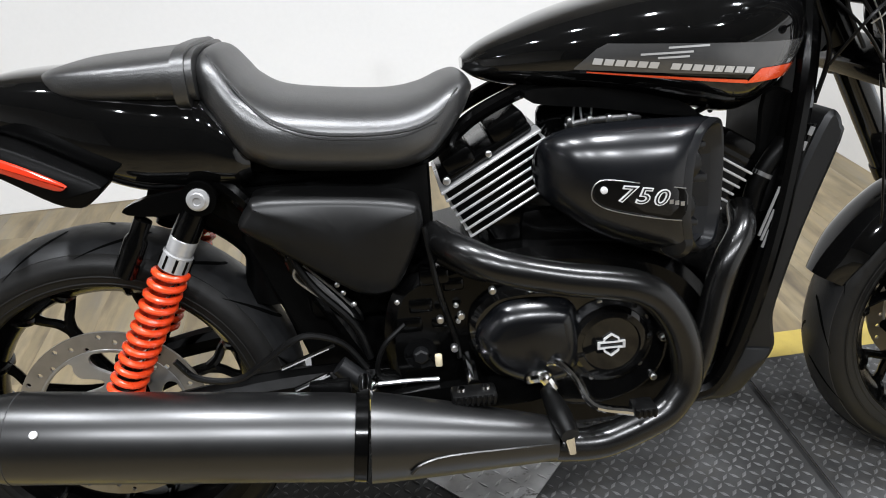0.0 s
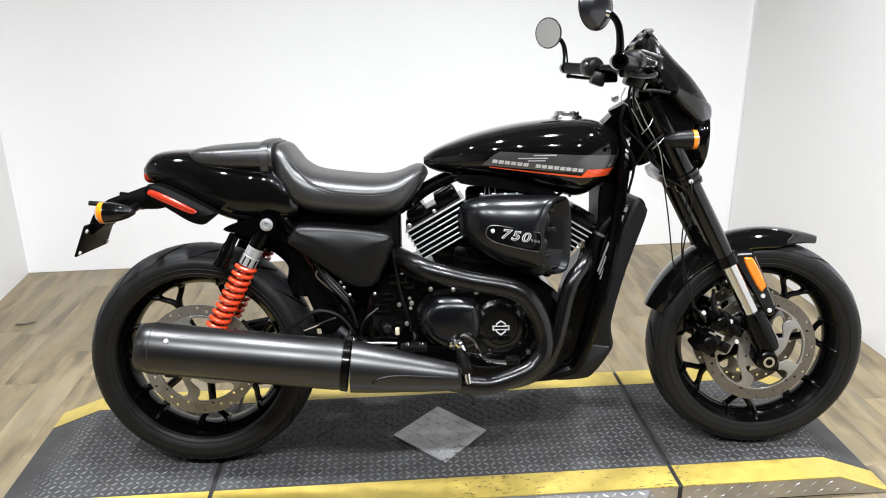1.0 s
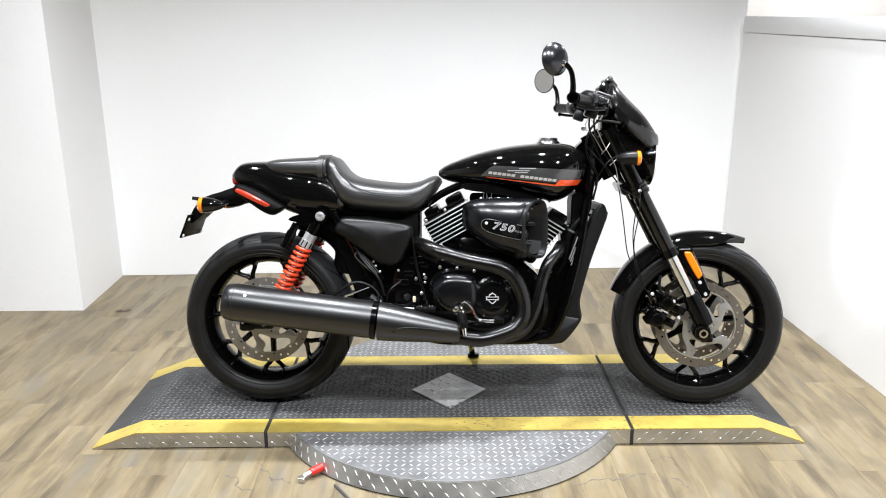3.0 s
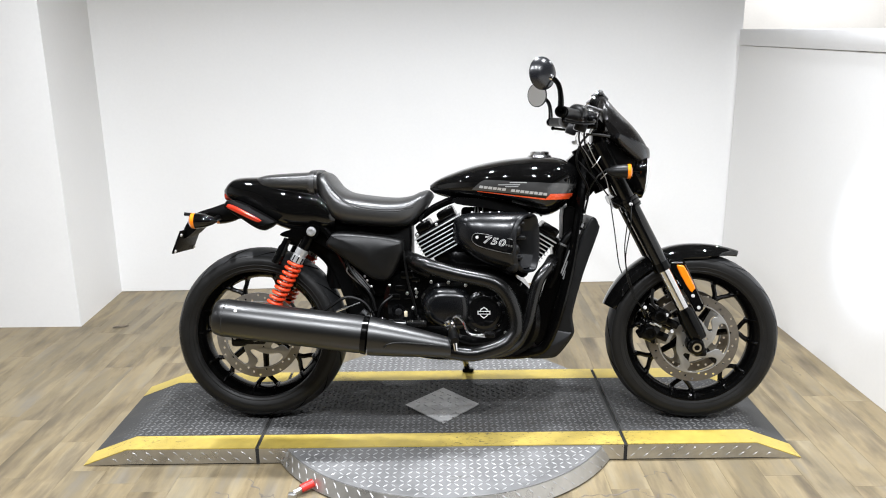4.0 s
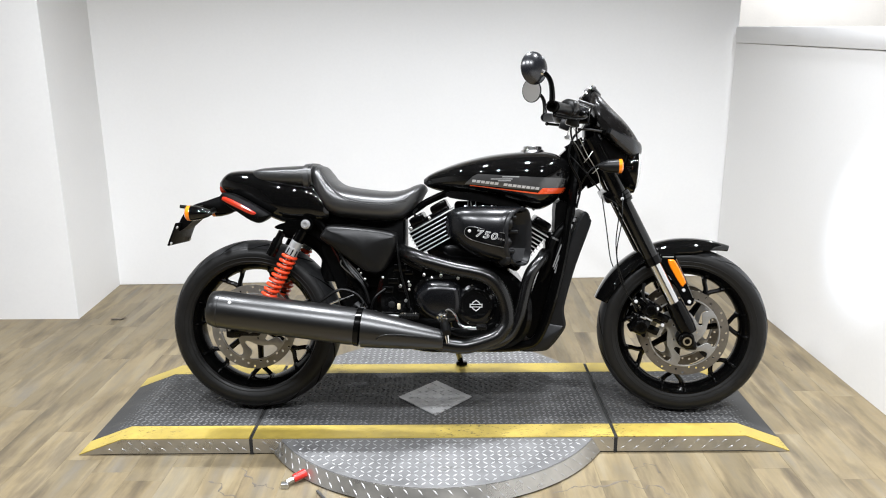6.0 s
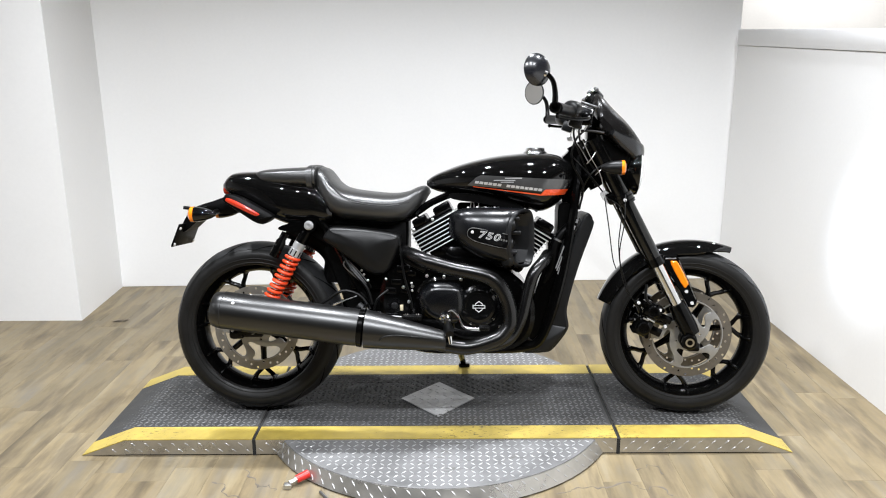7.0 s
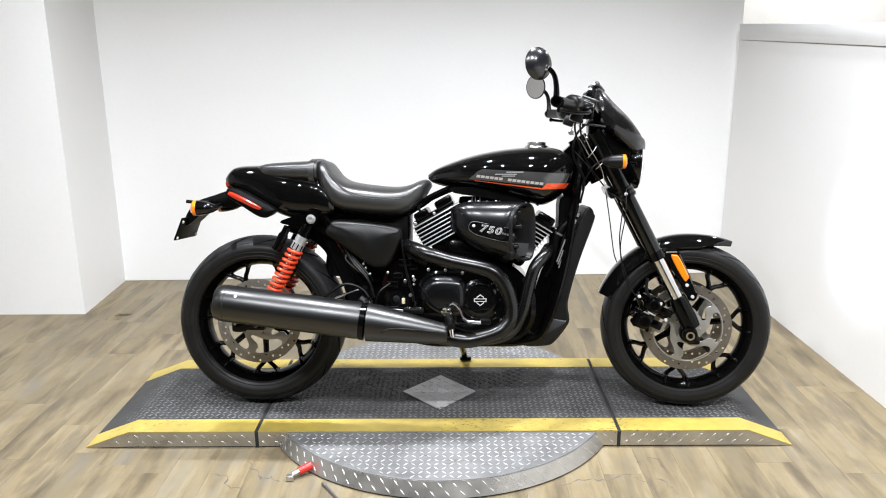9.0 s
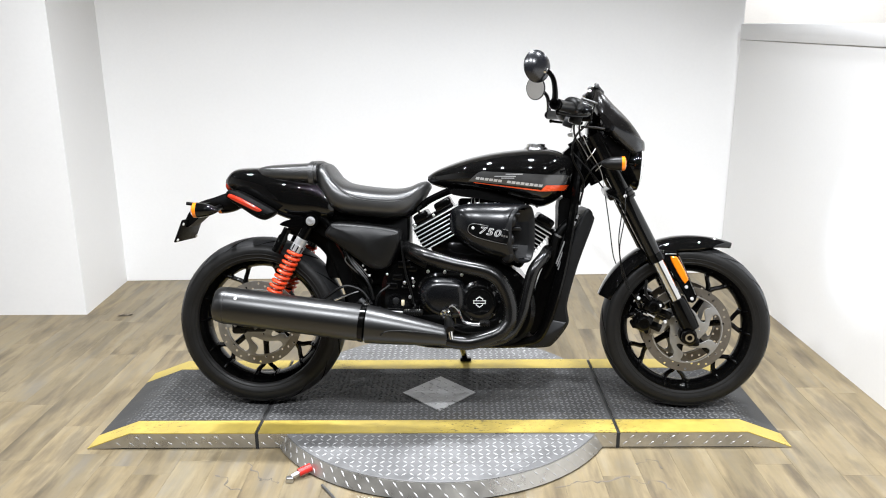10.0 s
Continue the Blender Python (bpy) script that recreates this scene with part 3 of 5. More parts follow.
def rotor(r_out, r_in, holes, arms):
    """A drilled disc ring with swept carrier arms, flat in x, y."""
    loops = [circle(r_out, 72), circle(r_in, 60)[::-1]]
    mid = (r_out + r_in) / 2
    for k in range(holes):
        a = 2 * math.pi * k / holes
        rr = mid + (0.009, -0.009, 0.0)[k % 3]
        loops.append(circle(0.0042, 8, rr * math.cos(a), rr * math.sin(a))[::-1])
    ring = sheet(loops, 0.005)
    loops = [circle(r_in + 0.005, 72), circle(0.026, 24)[::-1]]
    for k in range(arms):
        a = 2 * math.pi * k / arms
        loops.append(circle(0.0046, 10, 0.043 * math.cos(a), 0.043 * math.sin(a))[::-1])
        comma = [((r_in + dr) * math.cos(a + da), (r_in + dr) * math.sin(a + da), 0) for dr, da in
                 ((0.002, -0.40), (0.003, -0.12), (0.003, 0.16), (0.002, 0.42), (-0.008, 0.53), (-0.022, 0.50), (-0.034, 0.34), (-0.043, 0.10),
                  (-0.053, -0.20), (-0.060, -0.52), (-0.058, -0.80), (-0.048, -0.84), (-0.040, -0.64), (-0.030, -0.45), (-0.016, -0.43), (-0.005, -0.48))]
        loops.append([(q.x, q.y) for q in smooth_path(comma, 3, True)][::-1])
    carrier = sheet(loops, 0.0056, 0.0008)
    for q in (ring, carrier):
        q.transform(Matrix.Rotation(radians(90), 4, "X"))
    return ring, carrier


def wheel(name, x, z, R, hw, rim_hw, disc_sides, r_disc, phase, label):
    w = group(name, bike, Matrix.Translation((x, 0, z)) if name == "rear_wheel" else STEER @ Matrix.Translation((x, 0, z)))
    w["label"] = label
    part("tyre", tyre(R, hw), RUBBER, w, "worn black rubber tyre")
    part("tread_band", tread_band(R, hw), TREAD_RUBBER, w, "dusty grey running surface")
    for sd in (-1, 1):
        for r0 in (0.2335, 0.2475):
            part("sidewall_ridge", sidewall_ring(R, hw, r0, sd), RUBBER, w)
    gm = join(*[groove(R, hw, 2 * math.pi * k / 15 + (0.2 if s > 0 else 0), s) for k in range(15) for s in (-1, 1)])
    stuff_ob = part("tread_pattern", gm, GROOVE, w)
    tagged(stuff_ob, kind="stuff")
    part("rim", rim(rim_hw), RIM, w, "gloss black cast rim")
    part("hub", lathe(((-0.05, 0.03), (-0.045, 0.042), (0.045, 0.042), (0.05, 0.03)), (0, 0, 0), (0, 1, 0), 28), RIM, w)
    for k in range(7):
        part("spoke", spoke(phase + 2 * math.pi * k / 7, rim_hw), RIM, w)
    for s in disc_sides:
        ring, carrier = rotor(r_disc, r_disc - 0.035, 36, 5)
        at_disc = Matrix.Translation((0, s * (rim_hw + 0.012), 0))
        ring.transform(at_disc)
        carrier.transform(at_disc)
        part("brake_disc", ring, DISC if name == "rear_wheel" else DARK_DISC, w, "drilled steel brake disc")
        part("disc_carrier", carrier, CARRIER, w, "bare cast metal disc carrier with hooked arms")
    part("axle", lathe(((-0.125, 0.006), (-0.125, 0.0125), (0.11, 0.0125), (0.11, 0.006)), (0, 0, 0), (0, 1, 0), 16), STEEL, w)
    return w


wheel("rear_wheel", RWX, RWZ, RWR, 0.08, 0.055, (-1,), 0.15, 0.25, "black cast rear wheel with a wide tyre")
wheel("front_wheel", FWX, FWZ, FWR, 0.057, 0.046, (-1, 1), 0.15, 0.1, "black cast front wheel with drilled discs")

rc = part("rear_caliper", join(box(-0.715, -0.665, -0.128, -0.075, 0.270, 0.318, 0.010), box(-0.675, -0.600, -0.118, -0.092, 0.276, 0.300, 0.006)), ENGINE, bike, "black rear brake caliper")
part("caliper_bolt", lathe(((0, 0.013), (0.008, 0.012), (0.010, 0.007), (0.006, 0.006)), (-0.650, -0.118, 0.302), (0, -1, 0), 16), STEEL, rc)
part("caliper_bolt", lathe(((0, 0.006), (0.006, 0.005)), (-0.700, -0.128, 0.302), (0, -1, 0), 10), STEEL, rc)

# ---- frame and swingarm
chassis = group("frame", bike)
for s in (-1, 1):
    part("downtube", tube([(0.50, s * 0.035, 0.90), (0.475, s * 0.085, 0.74), (0.435, s * 0.10, 0.50), (0.375, s * 0.10, 0.295), (0.31, s * 0.10, 0.246), (0.15, s * 0.10, 0.240), (-0.06, s * 0.10, 0.245), (-0.20, s * 0.105, 0.33)], 0.016, 10), FRAME, chassis)
    part("rear_rail", tube([(-0.20, s * 0.095, 0.33), (-0.255, s * 0.095, 0.44), (-0.33, s * 0.10, 0.58), (-0.40, s * 0.105, 0.68), (-0.55, s * 0.08, 0.73)], 0.014, 10), FRAME, chassis)
    part("seat_rail", tube([(0.12, s * 0.06, 0.785), (0.047, s * 0.06, 0.768), (-0.021, s * 0.062, 0.738), (-0.07, s * 0.07, 0.706), (-0.14, s * 0.08, 0.68), (-0.40, s * 0.08, 0.675)], 0.012, 10), FRAME, chassis)
    part("swingarm", tube([(-0.17, s * 0.11, 0.345), (-0.32, s * 0.115, 0.35), (-0.50, s * 0.12, 0.335), (RWX - 0.05, s * 0.12, RWZ)], [0.024, 0.026, 0.024, 0.02], 10), PLASTIC, chassis)
part("backbone", tube([(0.53, 0, 0.93), (0.40, 0, 0.85), (0.15, 0, 0.825), (0.0, 0, 0.815)], [0.032, 0.03, 0.028, 0.014], 12), FRAME, chassis)
part("head_stock", tube([(0.568, 0, 0.80), (0.485, 0, 0.945)], 0.034, 16, 0), FRAME, chassis)
part("gusset", pillow(((0.545, 0.83), (0.49, 0.93), (0.42, 0.86), (0.455, 0.70), (0.50, 0.76)), ((-0.035, 0), (0.035, 0)), 3), FRAME, chassis)
part("inner_mudguard", tube([(-0.36, 0, 0.46), (-0.355, 0, 0.55), (-0.42, 0, 0.62), (-0.52, 0, 0.66)], 0.05, 12), PLASTIC, chassis)
part("inner_cover", pillow(((-0.385, 0.60), (-0.368, 0.52), (-0.330, 0.42), (-0.312, 0.36), (-0.305, 0.30), (-0.20, 0.27), (-0.13, 0.30), (-0.12, 0.56), (-0.25, 0.66)), ((-0.062, 0.006), (-0.055, 0.0), (0.055, 0.0), (0.062, 0.006)), 3), PLASTIC, chassis, "black plastic cover ahead of the rear wheel")
part("battery_tray", box(-0.30, -0.096, -0.085, 0.085, 0.44, 0.70, 0.015), PLASTIC, chassis)
part("inner_panel", pillow(((-0.52, 0.70), (-0.45, 0.645), (-0.38, 0.60), (-0.30, 0.56), (-0.26, 0.60), (-0.30, 0.70), (-0.42, 0.74)), ((-0.085, 0.004), (-0.08, 0.0), (0.08, 0.0), (0.085, 0.004)), 4), PLASTIC, chassis)

# ---- engine
motor = group("engine", bike)
part("crankcase", pillow(((-0.17, 0.50), (-0.19, 0.38), (-0.14, 0.27), (0.0, 0.232), (0.22, 0.232), (0.32, 0.28), (0.345, 0.38), (0.31, 0.47), (0.22, 0.53), (0.05, 0.55), (-0.08, 0.54)),
                         ((-0.145, 0.02), (-0.13, 0.004), (0.13, 0.004), (0.145, 0.02))), ENGINE, motor)


def cylinder(cx, cz, lean_deg, name, taper):
    g = group(name, motor)
    turn = Matrix.Translation((cx, 0, cz)) @ Matrix.Rotation(radians(lean_deg), 4, "Y") @ Matrix.Diagonal((1, 0.84, 1, 1))
    part("barrel", box(-0.062, 0.062, -0.10, 0.10, -0.12, 0.045, 0.015, turn), ENGINE, g)
    for k in range(7):
        z = -0.040 + k * 0.0135
        w = 0.087 - taper * (6 - k)
        part("fin", box(-w, w, -0.122, 0.122, z - 0.0019, z + 0.0019, 0.0012, turn, seg=1), FIN, g, "black cooling fin with a machined edge" if k == 0 else "")
        if k < 6:
            part("fin_gap", box(-w + 0.006, w - 0.006, -0.1200, 0.1200, z + 0.0021, z + 0.0114, 0, turn), ENGINE, g)
    part("head", box(-0.078, 0.078, -0.108, 0.105, 0.044, 0.060, 0.005, turn), ENGINE, g)
    part("rocker_cover", box(-0.064, -0.014, -0.112, 0.09, 0.052, 0.082, 0.008, turn), ENGINE, g)
    part("rocker_cover", box(0.018, 0.078, -0.108, 0.09, 0.052, 0.084, 0.009, turn), ENGINE, g)
    part("bolt", lathe(((0, 0.006), (0.006, 0.006), (0.007, 0.004)), turn @ Vector((-0.070, -0.108, 0.052)), (0, -1, 0), 10), STEEL, g)
    part("bolt", lathe(((0, 0.005), (0.006, 0.005), (0.007, 0.003)), turn @ Vector((0.004, -0.108, 0.052)), (0, -1, 0), 10), STEEL, g)
    part("plug_lead", tube([turn @ Vector((-0.036, -0.09, 0.080)), turn @ Vector((-0.034, -0.112, 0.094)), turn @ Vector((-0.02, -0.09, 0.100)), turn @ Vector((0.0, -0.05, 0.096))], 0.0045, 8), HOSE, g)
    return g


cylinder(0.0135, 0.638, -29, "rear_cylinder", 0.0)
cylinder(0.300, 0.630, 31, "front_cylinder", 0.0025)

part("clutch_cover", pillow(((-0.06, 0.445), (-0.02, 0.49), (0.06, 0.497), (0.15, 0.50), (0.215, 0.475), (0.25, 0.41), (0.24, 0.34), (0.19, 0.295), (0.10, 0.285), (0.02, 0.325), (-0.04, 0.375)),
                            ((-0.13, 0.0), (-0.160, 0.002), (-0.168, 0.010))), GLOSS, motor, "glossy black clutch cover")
part("cover_lobe", pillow(((-0.052, 0.425), (-0.033, 0.459), (-0.005, 0.478), (0.045, 0.480), (0.090, 0.472), (0.106, 0.444), (0.108, 0.385), (0.085, 0.345), (0.025, 0.342), (-0.030, 0.372)),
                          ((-0.163, 0.0), (-0.174, 0.001), (-0.182, 0.005), (-0.190, 0.012), (-0.195, 0.019), (-0.198, 0.028))), AIRBOX, motor, sharp=60)
derby = part("derby_cover", lathe(((0.0, 0.062), (0.022, 0.060), (0.028, 0.054), (0.029, 0.045), (0.025, 0.043), (0.025, 0.0005)), (0.151, -0.160, 0.400), (0, -1, 0), 48), GLOSS, motor, "round glossy black inspection cover")
part("derby_ring", lathe(((0.0, 0.070), (0.010, 0.070), (0.020, 0.061)), (0.151, -0.160, 0.400), (0, -1, 0), 48, cap=False), AIRBOX, derby)
hexa = [(0.0, 0.022), (0.013, 0.013), (0.013, 0.007), (0.023, 0.007), (0.023, -0.007), (0.013, -0.007), (0.013, -0.012), (0.0, -0.022), (-0.013, -0.012), (-0.013, -0.007), (-0.023, -0.007), (-0.023, 0.007), (-0.013, 0.007), (-0.013, 0.013)]
hexa = [(x * 0.92, y * 0.88) for x, y in hexa]
inner = [(x * 0.82, y * 0.82) for x, y in hexa]
b = join(sheet([hexa, inner[::-1]], 0.003), sheet([[(-0.020, -0.0052), (0.020, -0.0052), (0.020, 0.0052), (-0.020, 0.0052)], [(-0.0182, -0.0034), (-0.0182, 0.0034), (0.0182, 0.0034), (0.0182, -0.0034)]], 0.003))
b.transform(upright(0.151, -0.1875, 0.400))
part("emblem", b, BRIGHT, derby, "plain silver badge shape")
for k in range(5):
    a = radians(30 + 72 * k)
    part("cover_screw", lathe(((0, 0.0042), (0.003, 0.0042), (0.0035, 0.002)), (0.151 + 0.0655 * math.cos(a), -0.171, 0.400 + 0.0655 * math.sin(a)), (0, -1, 0), 10), STEEL, derby)
for bx, bz in ((-0.023, 0.500), (0.034, 0.498), (0.091, 0.489), (0.199, 0.459), (-0.071, 0.465), (-0.102, 0.462), (-0.084, 0.413), (0.236, 0.395), (0.222, 0.330), (0.012, 0.318)):
    part("cover_bolt", lathe(((0, 0.0056), (0.010, 0.0056), (0.012, 0.004), (0.012, 0.002)), (bx, -0.166, bz), (0, -1, 0), 10), STEEL, motor)
part("oil_filter", lathe(((0, 0.032), (0.05, 0.032), (0.055, 0.026), (0.055, 0.012), (0.06, 0.011)), (-0.134, -0.090, 0.396), (0, -1, 0), 24), SHROUD, motor, "black oil filter canister")
part("filter_hex", lathe(((0, 0.012), (0.010, 0.012), (0.012, 0.009)), (-0.134, -0.148, 0.396), (0, -1, 0), 6), SHROUD, motor)
part("sump", box(-0.05, 0.26, -0.085, 0.085, 0.215, 0.27, 0.02), ENGINE, motor)
part("coolant_hose", tube([(0.455, -0.075, 0.66), (0.430, -0.085, 0.635), (0.408, -0.085, 0.59), (0.400, -0.08, 0.52), (0.37, -0.07, 0.46)], 0.014, 14), PLASTIC, motor, "black rubber coolant hose")
part("hose_clamp", tube([(0.421, -0.0855, 0.618), (0.418, -0.0855, 0.612)], 0.0155, 16, 0), DULL, motor)
part("frame_plate", pillow(((0.425, 0.735), (0.470, 0.735), (0.485, 0.700), (0.445, 0.600), (0.418, 0.500), (0.400, 0.440), (0.385, 0.470), (0.400, 0.560), (0.420, 0.640)), ((-0.06, 0.004), (-0.055, 0.0), (0.055, 0.0), (0.06, 0.004)), 3), PLASTIC, motor, "black plastic cover behind the radiator")
part("thermostat_housing", box(0.390, 0.440, -0.06, 0.06, 0.555, 0.635, 0.012), ENGINE, motor)
part("oil_cooler", pillow(((0.350, 0.270), (0.395, 0.335), (0.440, 0.540), (0.430, 0.560), (0.375, 0.520), (0.335, 0.40), (0.320, 0.290)), ((-0.085, 0.004), (-0.08, 0.0), (0.08, 0.0), (0.085, 0.004)), 3), ENGINE, motor)
part("throttle_body", tube([(0.10, -0.03, 0.70), (0.20, -0.03, 0.715), (0.27, -0.03, 0.70)], 0.032, 12), ENGINE, motor)
part("intake_manifold", box(0.075, 0.24, -0.06, -0.02, 0.690, 0.742, 0.012), ENGINE, motor)
part("cylinder_base", box(0.03, 0.27, -0.10, 0.10, 0.49, 0.60, 0.03), ENGINE, motor)
part("fuel_rail", tube([(0.108, -0.088, 0.716), (0.150, -0.090, 0.722), (0.222, -0.088, 0.722)], 0.0052, 10), STEEL, motor, "bare metal fuel rail")
for k in range(4):
    part("injector_clip", box(0.109 + 0.030 * k, 0.118 + 0.030 * k, -0.098, -0.082, 0.716, 0.729, 0.003), STEEL, motor)
for pts in (((0.121, -0.086, 0.722), (0.123, -0.084, 0.740), (0.127, -0.082, 0.752)), ((0.134, -0.086, 0.722), (0.132, -0.084, 0.745)),
            ((0.148, -0.086, 0.724), (0.150, -0.085, 0.747), (0.158, -0.084, 0.750)), ((0.184, -0.086, 0.741), (0.212, -0.086, 0.739), (0.217, -0.087, 0.722))):
    part("fuel_pipe", tube(pts, 0.0018, 6), STEEL, motor)

# ---- air cleaner
air = group("air_cleaner", bike)
AC_Y = -0.115


def air_ring(x, zb, zt, d, scale, seg):
    """One section of the cover; towards its mouth the sections slant, so that the opening faces ahead and outwards."""
    w = min(1.0, max(0.0, (x - 0.17) / 0.08))
    w = w * w * (3 - 2 * w)
    ring = []
    for k in range(seg):
        a = 2 * math.pi * (k + 0.5) / seg
        c, q = math.cos(a), math.sin(a)
        y = AC_Y - 0.035 - ((d - 0.035) if c > 0 else 0.025) * scale * math.copysign(abs(c) ** 0.8, c)
        ring.append((x + w * 0.95 * (y - AC_Y + d), y, (zb + zt) / 2 + (zt - zb) / 2 * scale * math.copysign(abs(q) ** 0.78, q)))
    return ring


AIR = ((0.050, 0.645, 0.688, 0.014), (0.053, 0.636, 0.700, 0.036), (0.061, 0.626, 0.711, 0.058), (0.077, 0.611, 0.720, 0.078), (0.10, 0.594, 0.7255, 0.092),
       (0.125, 0.577, 0.728, 0.100), (0.16, 0.559, 0.729, 0.103), (0.185, 0.549, 0.729, 0.104), (0.205, 0.541, 0.7285, 0.104), (0.222, 0.535, 0.7275, 0.104), (0.236, 0.529, 0.726, 0.103))
end = (0.527, 0.725, 0.102)
part("cover", loft([air_ring(0.0495, 0.660, 0.672, 0.005, 1, 48)] + [air_ring(*q, 1, 48) for q in AIR] + [air_ring(0.240, *end, 0.99, 48)], cap=False),
     AIRBOX, air, "semi-gloss black bullet-shaped air cleaner cover", sharp=50)
part("mouth_rim", loft([air_ring(0.2405, *end, 0.992, 48), air_ring(0.248, *end, 0.975, 48), air_ring(0.251, *end, 0.95, 48), air_ring(0.249, *end, 0.90, 48), air_ring(0.236, *end, 0.865, 48)], cap=False), MOUTH, air, "broad bevelled rim round the intake mouth", sharp=20)
part("intake_mouth", loft([air_ring(0.2375, *end, 0.868, 8), air_ring(0.214, *end, 0.79, 8), air_ring(0.190, *end, 0.70, 8), air_ring(0.170, *end, 0.55, 8), air_ring(0.166, *end, 0.02, 8)], cap=False), MOUTH, air, "faceted black intake mouth", sharp=5)
for z0, z1, x0 in ((0.640, 0.652, 0.268), (0.575, 0.585, 0.258), (0.688, 0.698, 0.264)):
    part("intake_vane", box(x0 - 0.05, x0 + 0.020, -0.185, -0.132, z0, z1, 0.003), MOUTH, air)
for z0, x0 in ((0.672, 0.250), (0.610, 0.244), (0.556, 0.243)):
    part("intake_lobe", lathe(((-0.012, 0.006), (-0.010, 0.018), (0.0, 0.025), (0.012, 0.022), (0.018, 0.012)), (x0, -0.190, z0), (0.6, 0.75, 0), 18), MATTE, air, "rounded moulding inside the mouth")
badge = part("badge_plate", pillow(((0.114, 0.648), (0.120, 0.660), (0.137, 0.663), (0.190, 0.653), (0.244, 0.642), (0.240, 0.598), (0.194, 0.607), (0.140, 0.622), (0.118, 0.636)), ((-0.208, 0.0), (-0.2165, 0.0), (-0.218, 0.002)), 4), GLOSS, air)
part("badge_rim", tube([(x, -0.2175, z) for x, z in ((0.240, 0.597), (0.194, 0.606), (0.140, 0.621), (0.117, 0.635), (0.1125, 0.648), (0.119, 0.661), (0.137, 0.664), (0.19, 0.654), (0.244, 0.643))], 0.0009, 6), STEEL, air)
for k, digit in enumerate("750"):
    slant = Matrix(((1.25, 0.24, 0, 0), (0, 0.95, 0, 0), (0, 0, 1, 0), (0, 0, 0, 1)))
    at_digit = upright(0.161 + 0.0245 * k, -0.2192, 0.6415 - 0.0046 * k) @ Matrix.Rotation(radians(-9), 4, "Z") @ slant
    part("numeral", letters(digit, 0.033, 0.0008, at_digit, 0.0011), BRIGHT, air, "silver outlined numeral")
    part("numeral_fill", letters(digit, 0.033, 0.0014, at_digit, -0.0006), MOUTH, air)
part("badge_bolt", lathe(((0, 0.005), (0.003, 0.005), (0.0045, 0.003)), (0.129, -0.218, 0.651), (0, -1, 0), 12), BRIGHT, air)
part("small_script", join(*[box(0.221 + 0.008 * k, 0.2265 + 0.008 * k, -0.2195, -0.217, 0.623 - 0.002 * k, 0.629 - 0.002 * k, 0) for k in range(3)]), STEEL, badge)

# ---- exhaust
pipe = group("exhaust", bike)
part("rear_header", tube([(-0.10, -0.12, 0.575), (-0.065, -0.19, 0.570), (-0.012, -0.222, 0.553), (0.068, -0.225, 0.531), (0.148, -0.225, 0.515), (0.184, -0.225, 0.503), (0.213, -0.225, 0.481), (0.238, -0.225, 0.441), (0.252, -0.225, 0.393),
                          (0.252, -0.228, 0.351), (0.238, -0.232, 0.326), (0.213, -0.238, 0.304), (0.150, -0.248, 0.283), (0.10, -0.255, 0.277), (0.02, -0.262, 0.290)], 0.0240, 20, 8), HEADER, pipe, "semi-gloss black exhaust pipe")
part("front_header", tube([(0.385, -0.09, 0.565), (0.365, -0.14, 0.545), (0.335, -0.165, 0.512), (0.318, -0.17, 0.465), (0.305, -0.175, 0.41), (0.290, -0.18, 0.355), (0.258, -0.19, 0.30), (0.20, -0.22, 0.278), (0.10, -0.25, 0.278)], 0.0205, 16, 8), HEADER, pipe, "matte black exhaust pipe")
can_a, can_b = Vector((-0.712, -0.272, 0.402)), Vector((-0.226, -0.272, 0.342))
part("silencer", lathe(((0.0, 0.040), (0.0, 0.052), (0.004, 0.056), (0.022, 0.0595), (0.028, 0.0608), (0.46, 0.0608), (0.478, 0.059), (0.482, 0.052)), can_a, can_b - can_a, 40), SATIN, pipe, "satin black silencer")
part("outlet", lathe(((-0.001, 0.040), (-0.004, 0.036), (0.0, 0.032), (0.06, 0.030)), can_a, can_b - can_a, 28), DARK, pipe)
part("band", lathe(((0.0335, 0.0608), (0.034, 0.0614), (0.035, 0.0608)), can_a, can_b - can_a, 40, cap=False), DARK, pipe)
part("clamp", lathe(((0.476, 0.058), (0.478, 0.0615), (0.494, 0.0625), (0.496, 0.058)), can_a, can_b - can_a, 36), FRAME, pipe)
part("clamp_bolt", tube([(-0.218, -0.262, 0.402), (-0.219, -0.225, 0.406)], 0.010, 12, 0), CHROME, pipe)
rings = []
for t in range(13):
    f = t / 12
    c = Vector((-0.216, -0.272, 0.340)).lerp(Vector((0.045, -0.264, 0.300)), f)
    r = 0.0625 + (0.031 - 0.0625) * (f ** 1.15)
    rings.append([c + Vector((0.08 * math.sin(a) * r, r * math.cos(a), r * math.sin(a))) for a in (2 * math.pi * k / 32 for k in range(32))])
part("collector", loft(rings), SATIN, pipe, "satin black tapered collector")
part("collector_seam", tube([(-0.165, -0.328, 0.312), (-0.150, -0.3275, 0.324), (-0.11, -0.321, 0.328), (-0.02, -0.306, 0.318), (0.04, -0.293, 0.309)], 0.0024, 6), SATIN, pipe)
part("rivet", lathe(((0, 0.0055), (0.003, 0.005), (0.004, 0.002)), Vector((-0.634, -0.3215, 0.4285)), (0, -0.81, 0.58), 10), BRIGHT, pipe)
part("hanger", box(-0.30, -0.24, -0.215, -0.20, 0.30, 0.40, 0.004), FRAME, pipe)

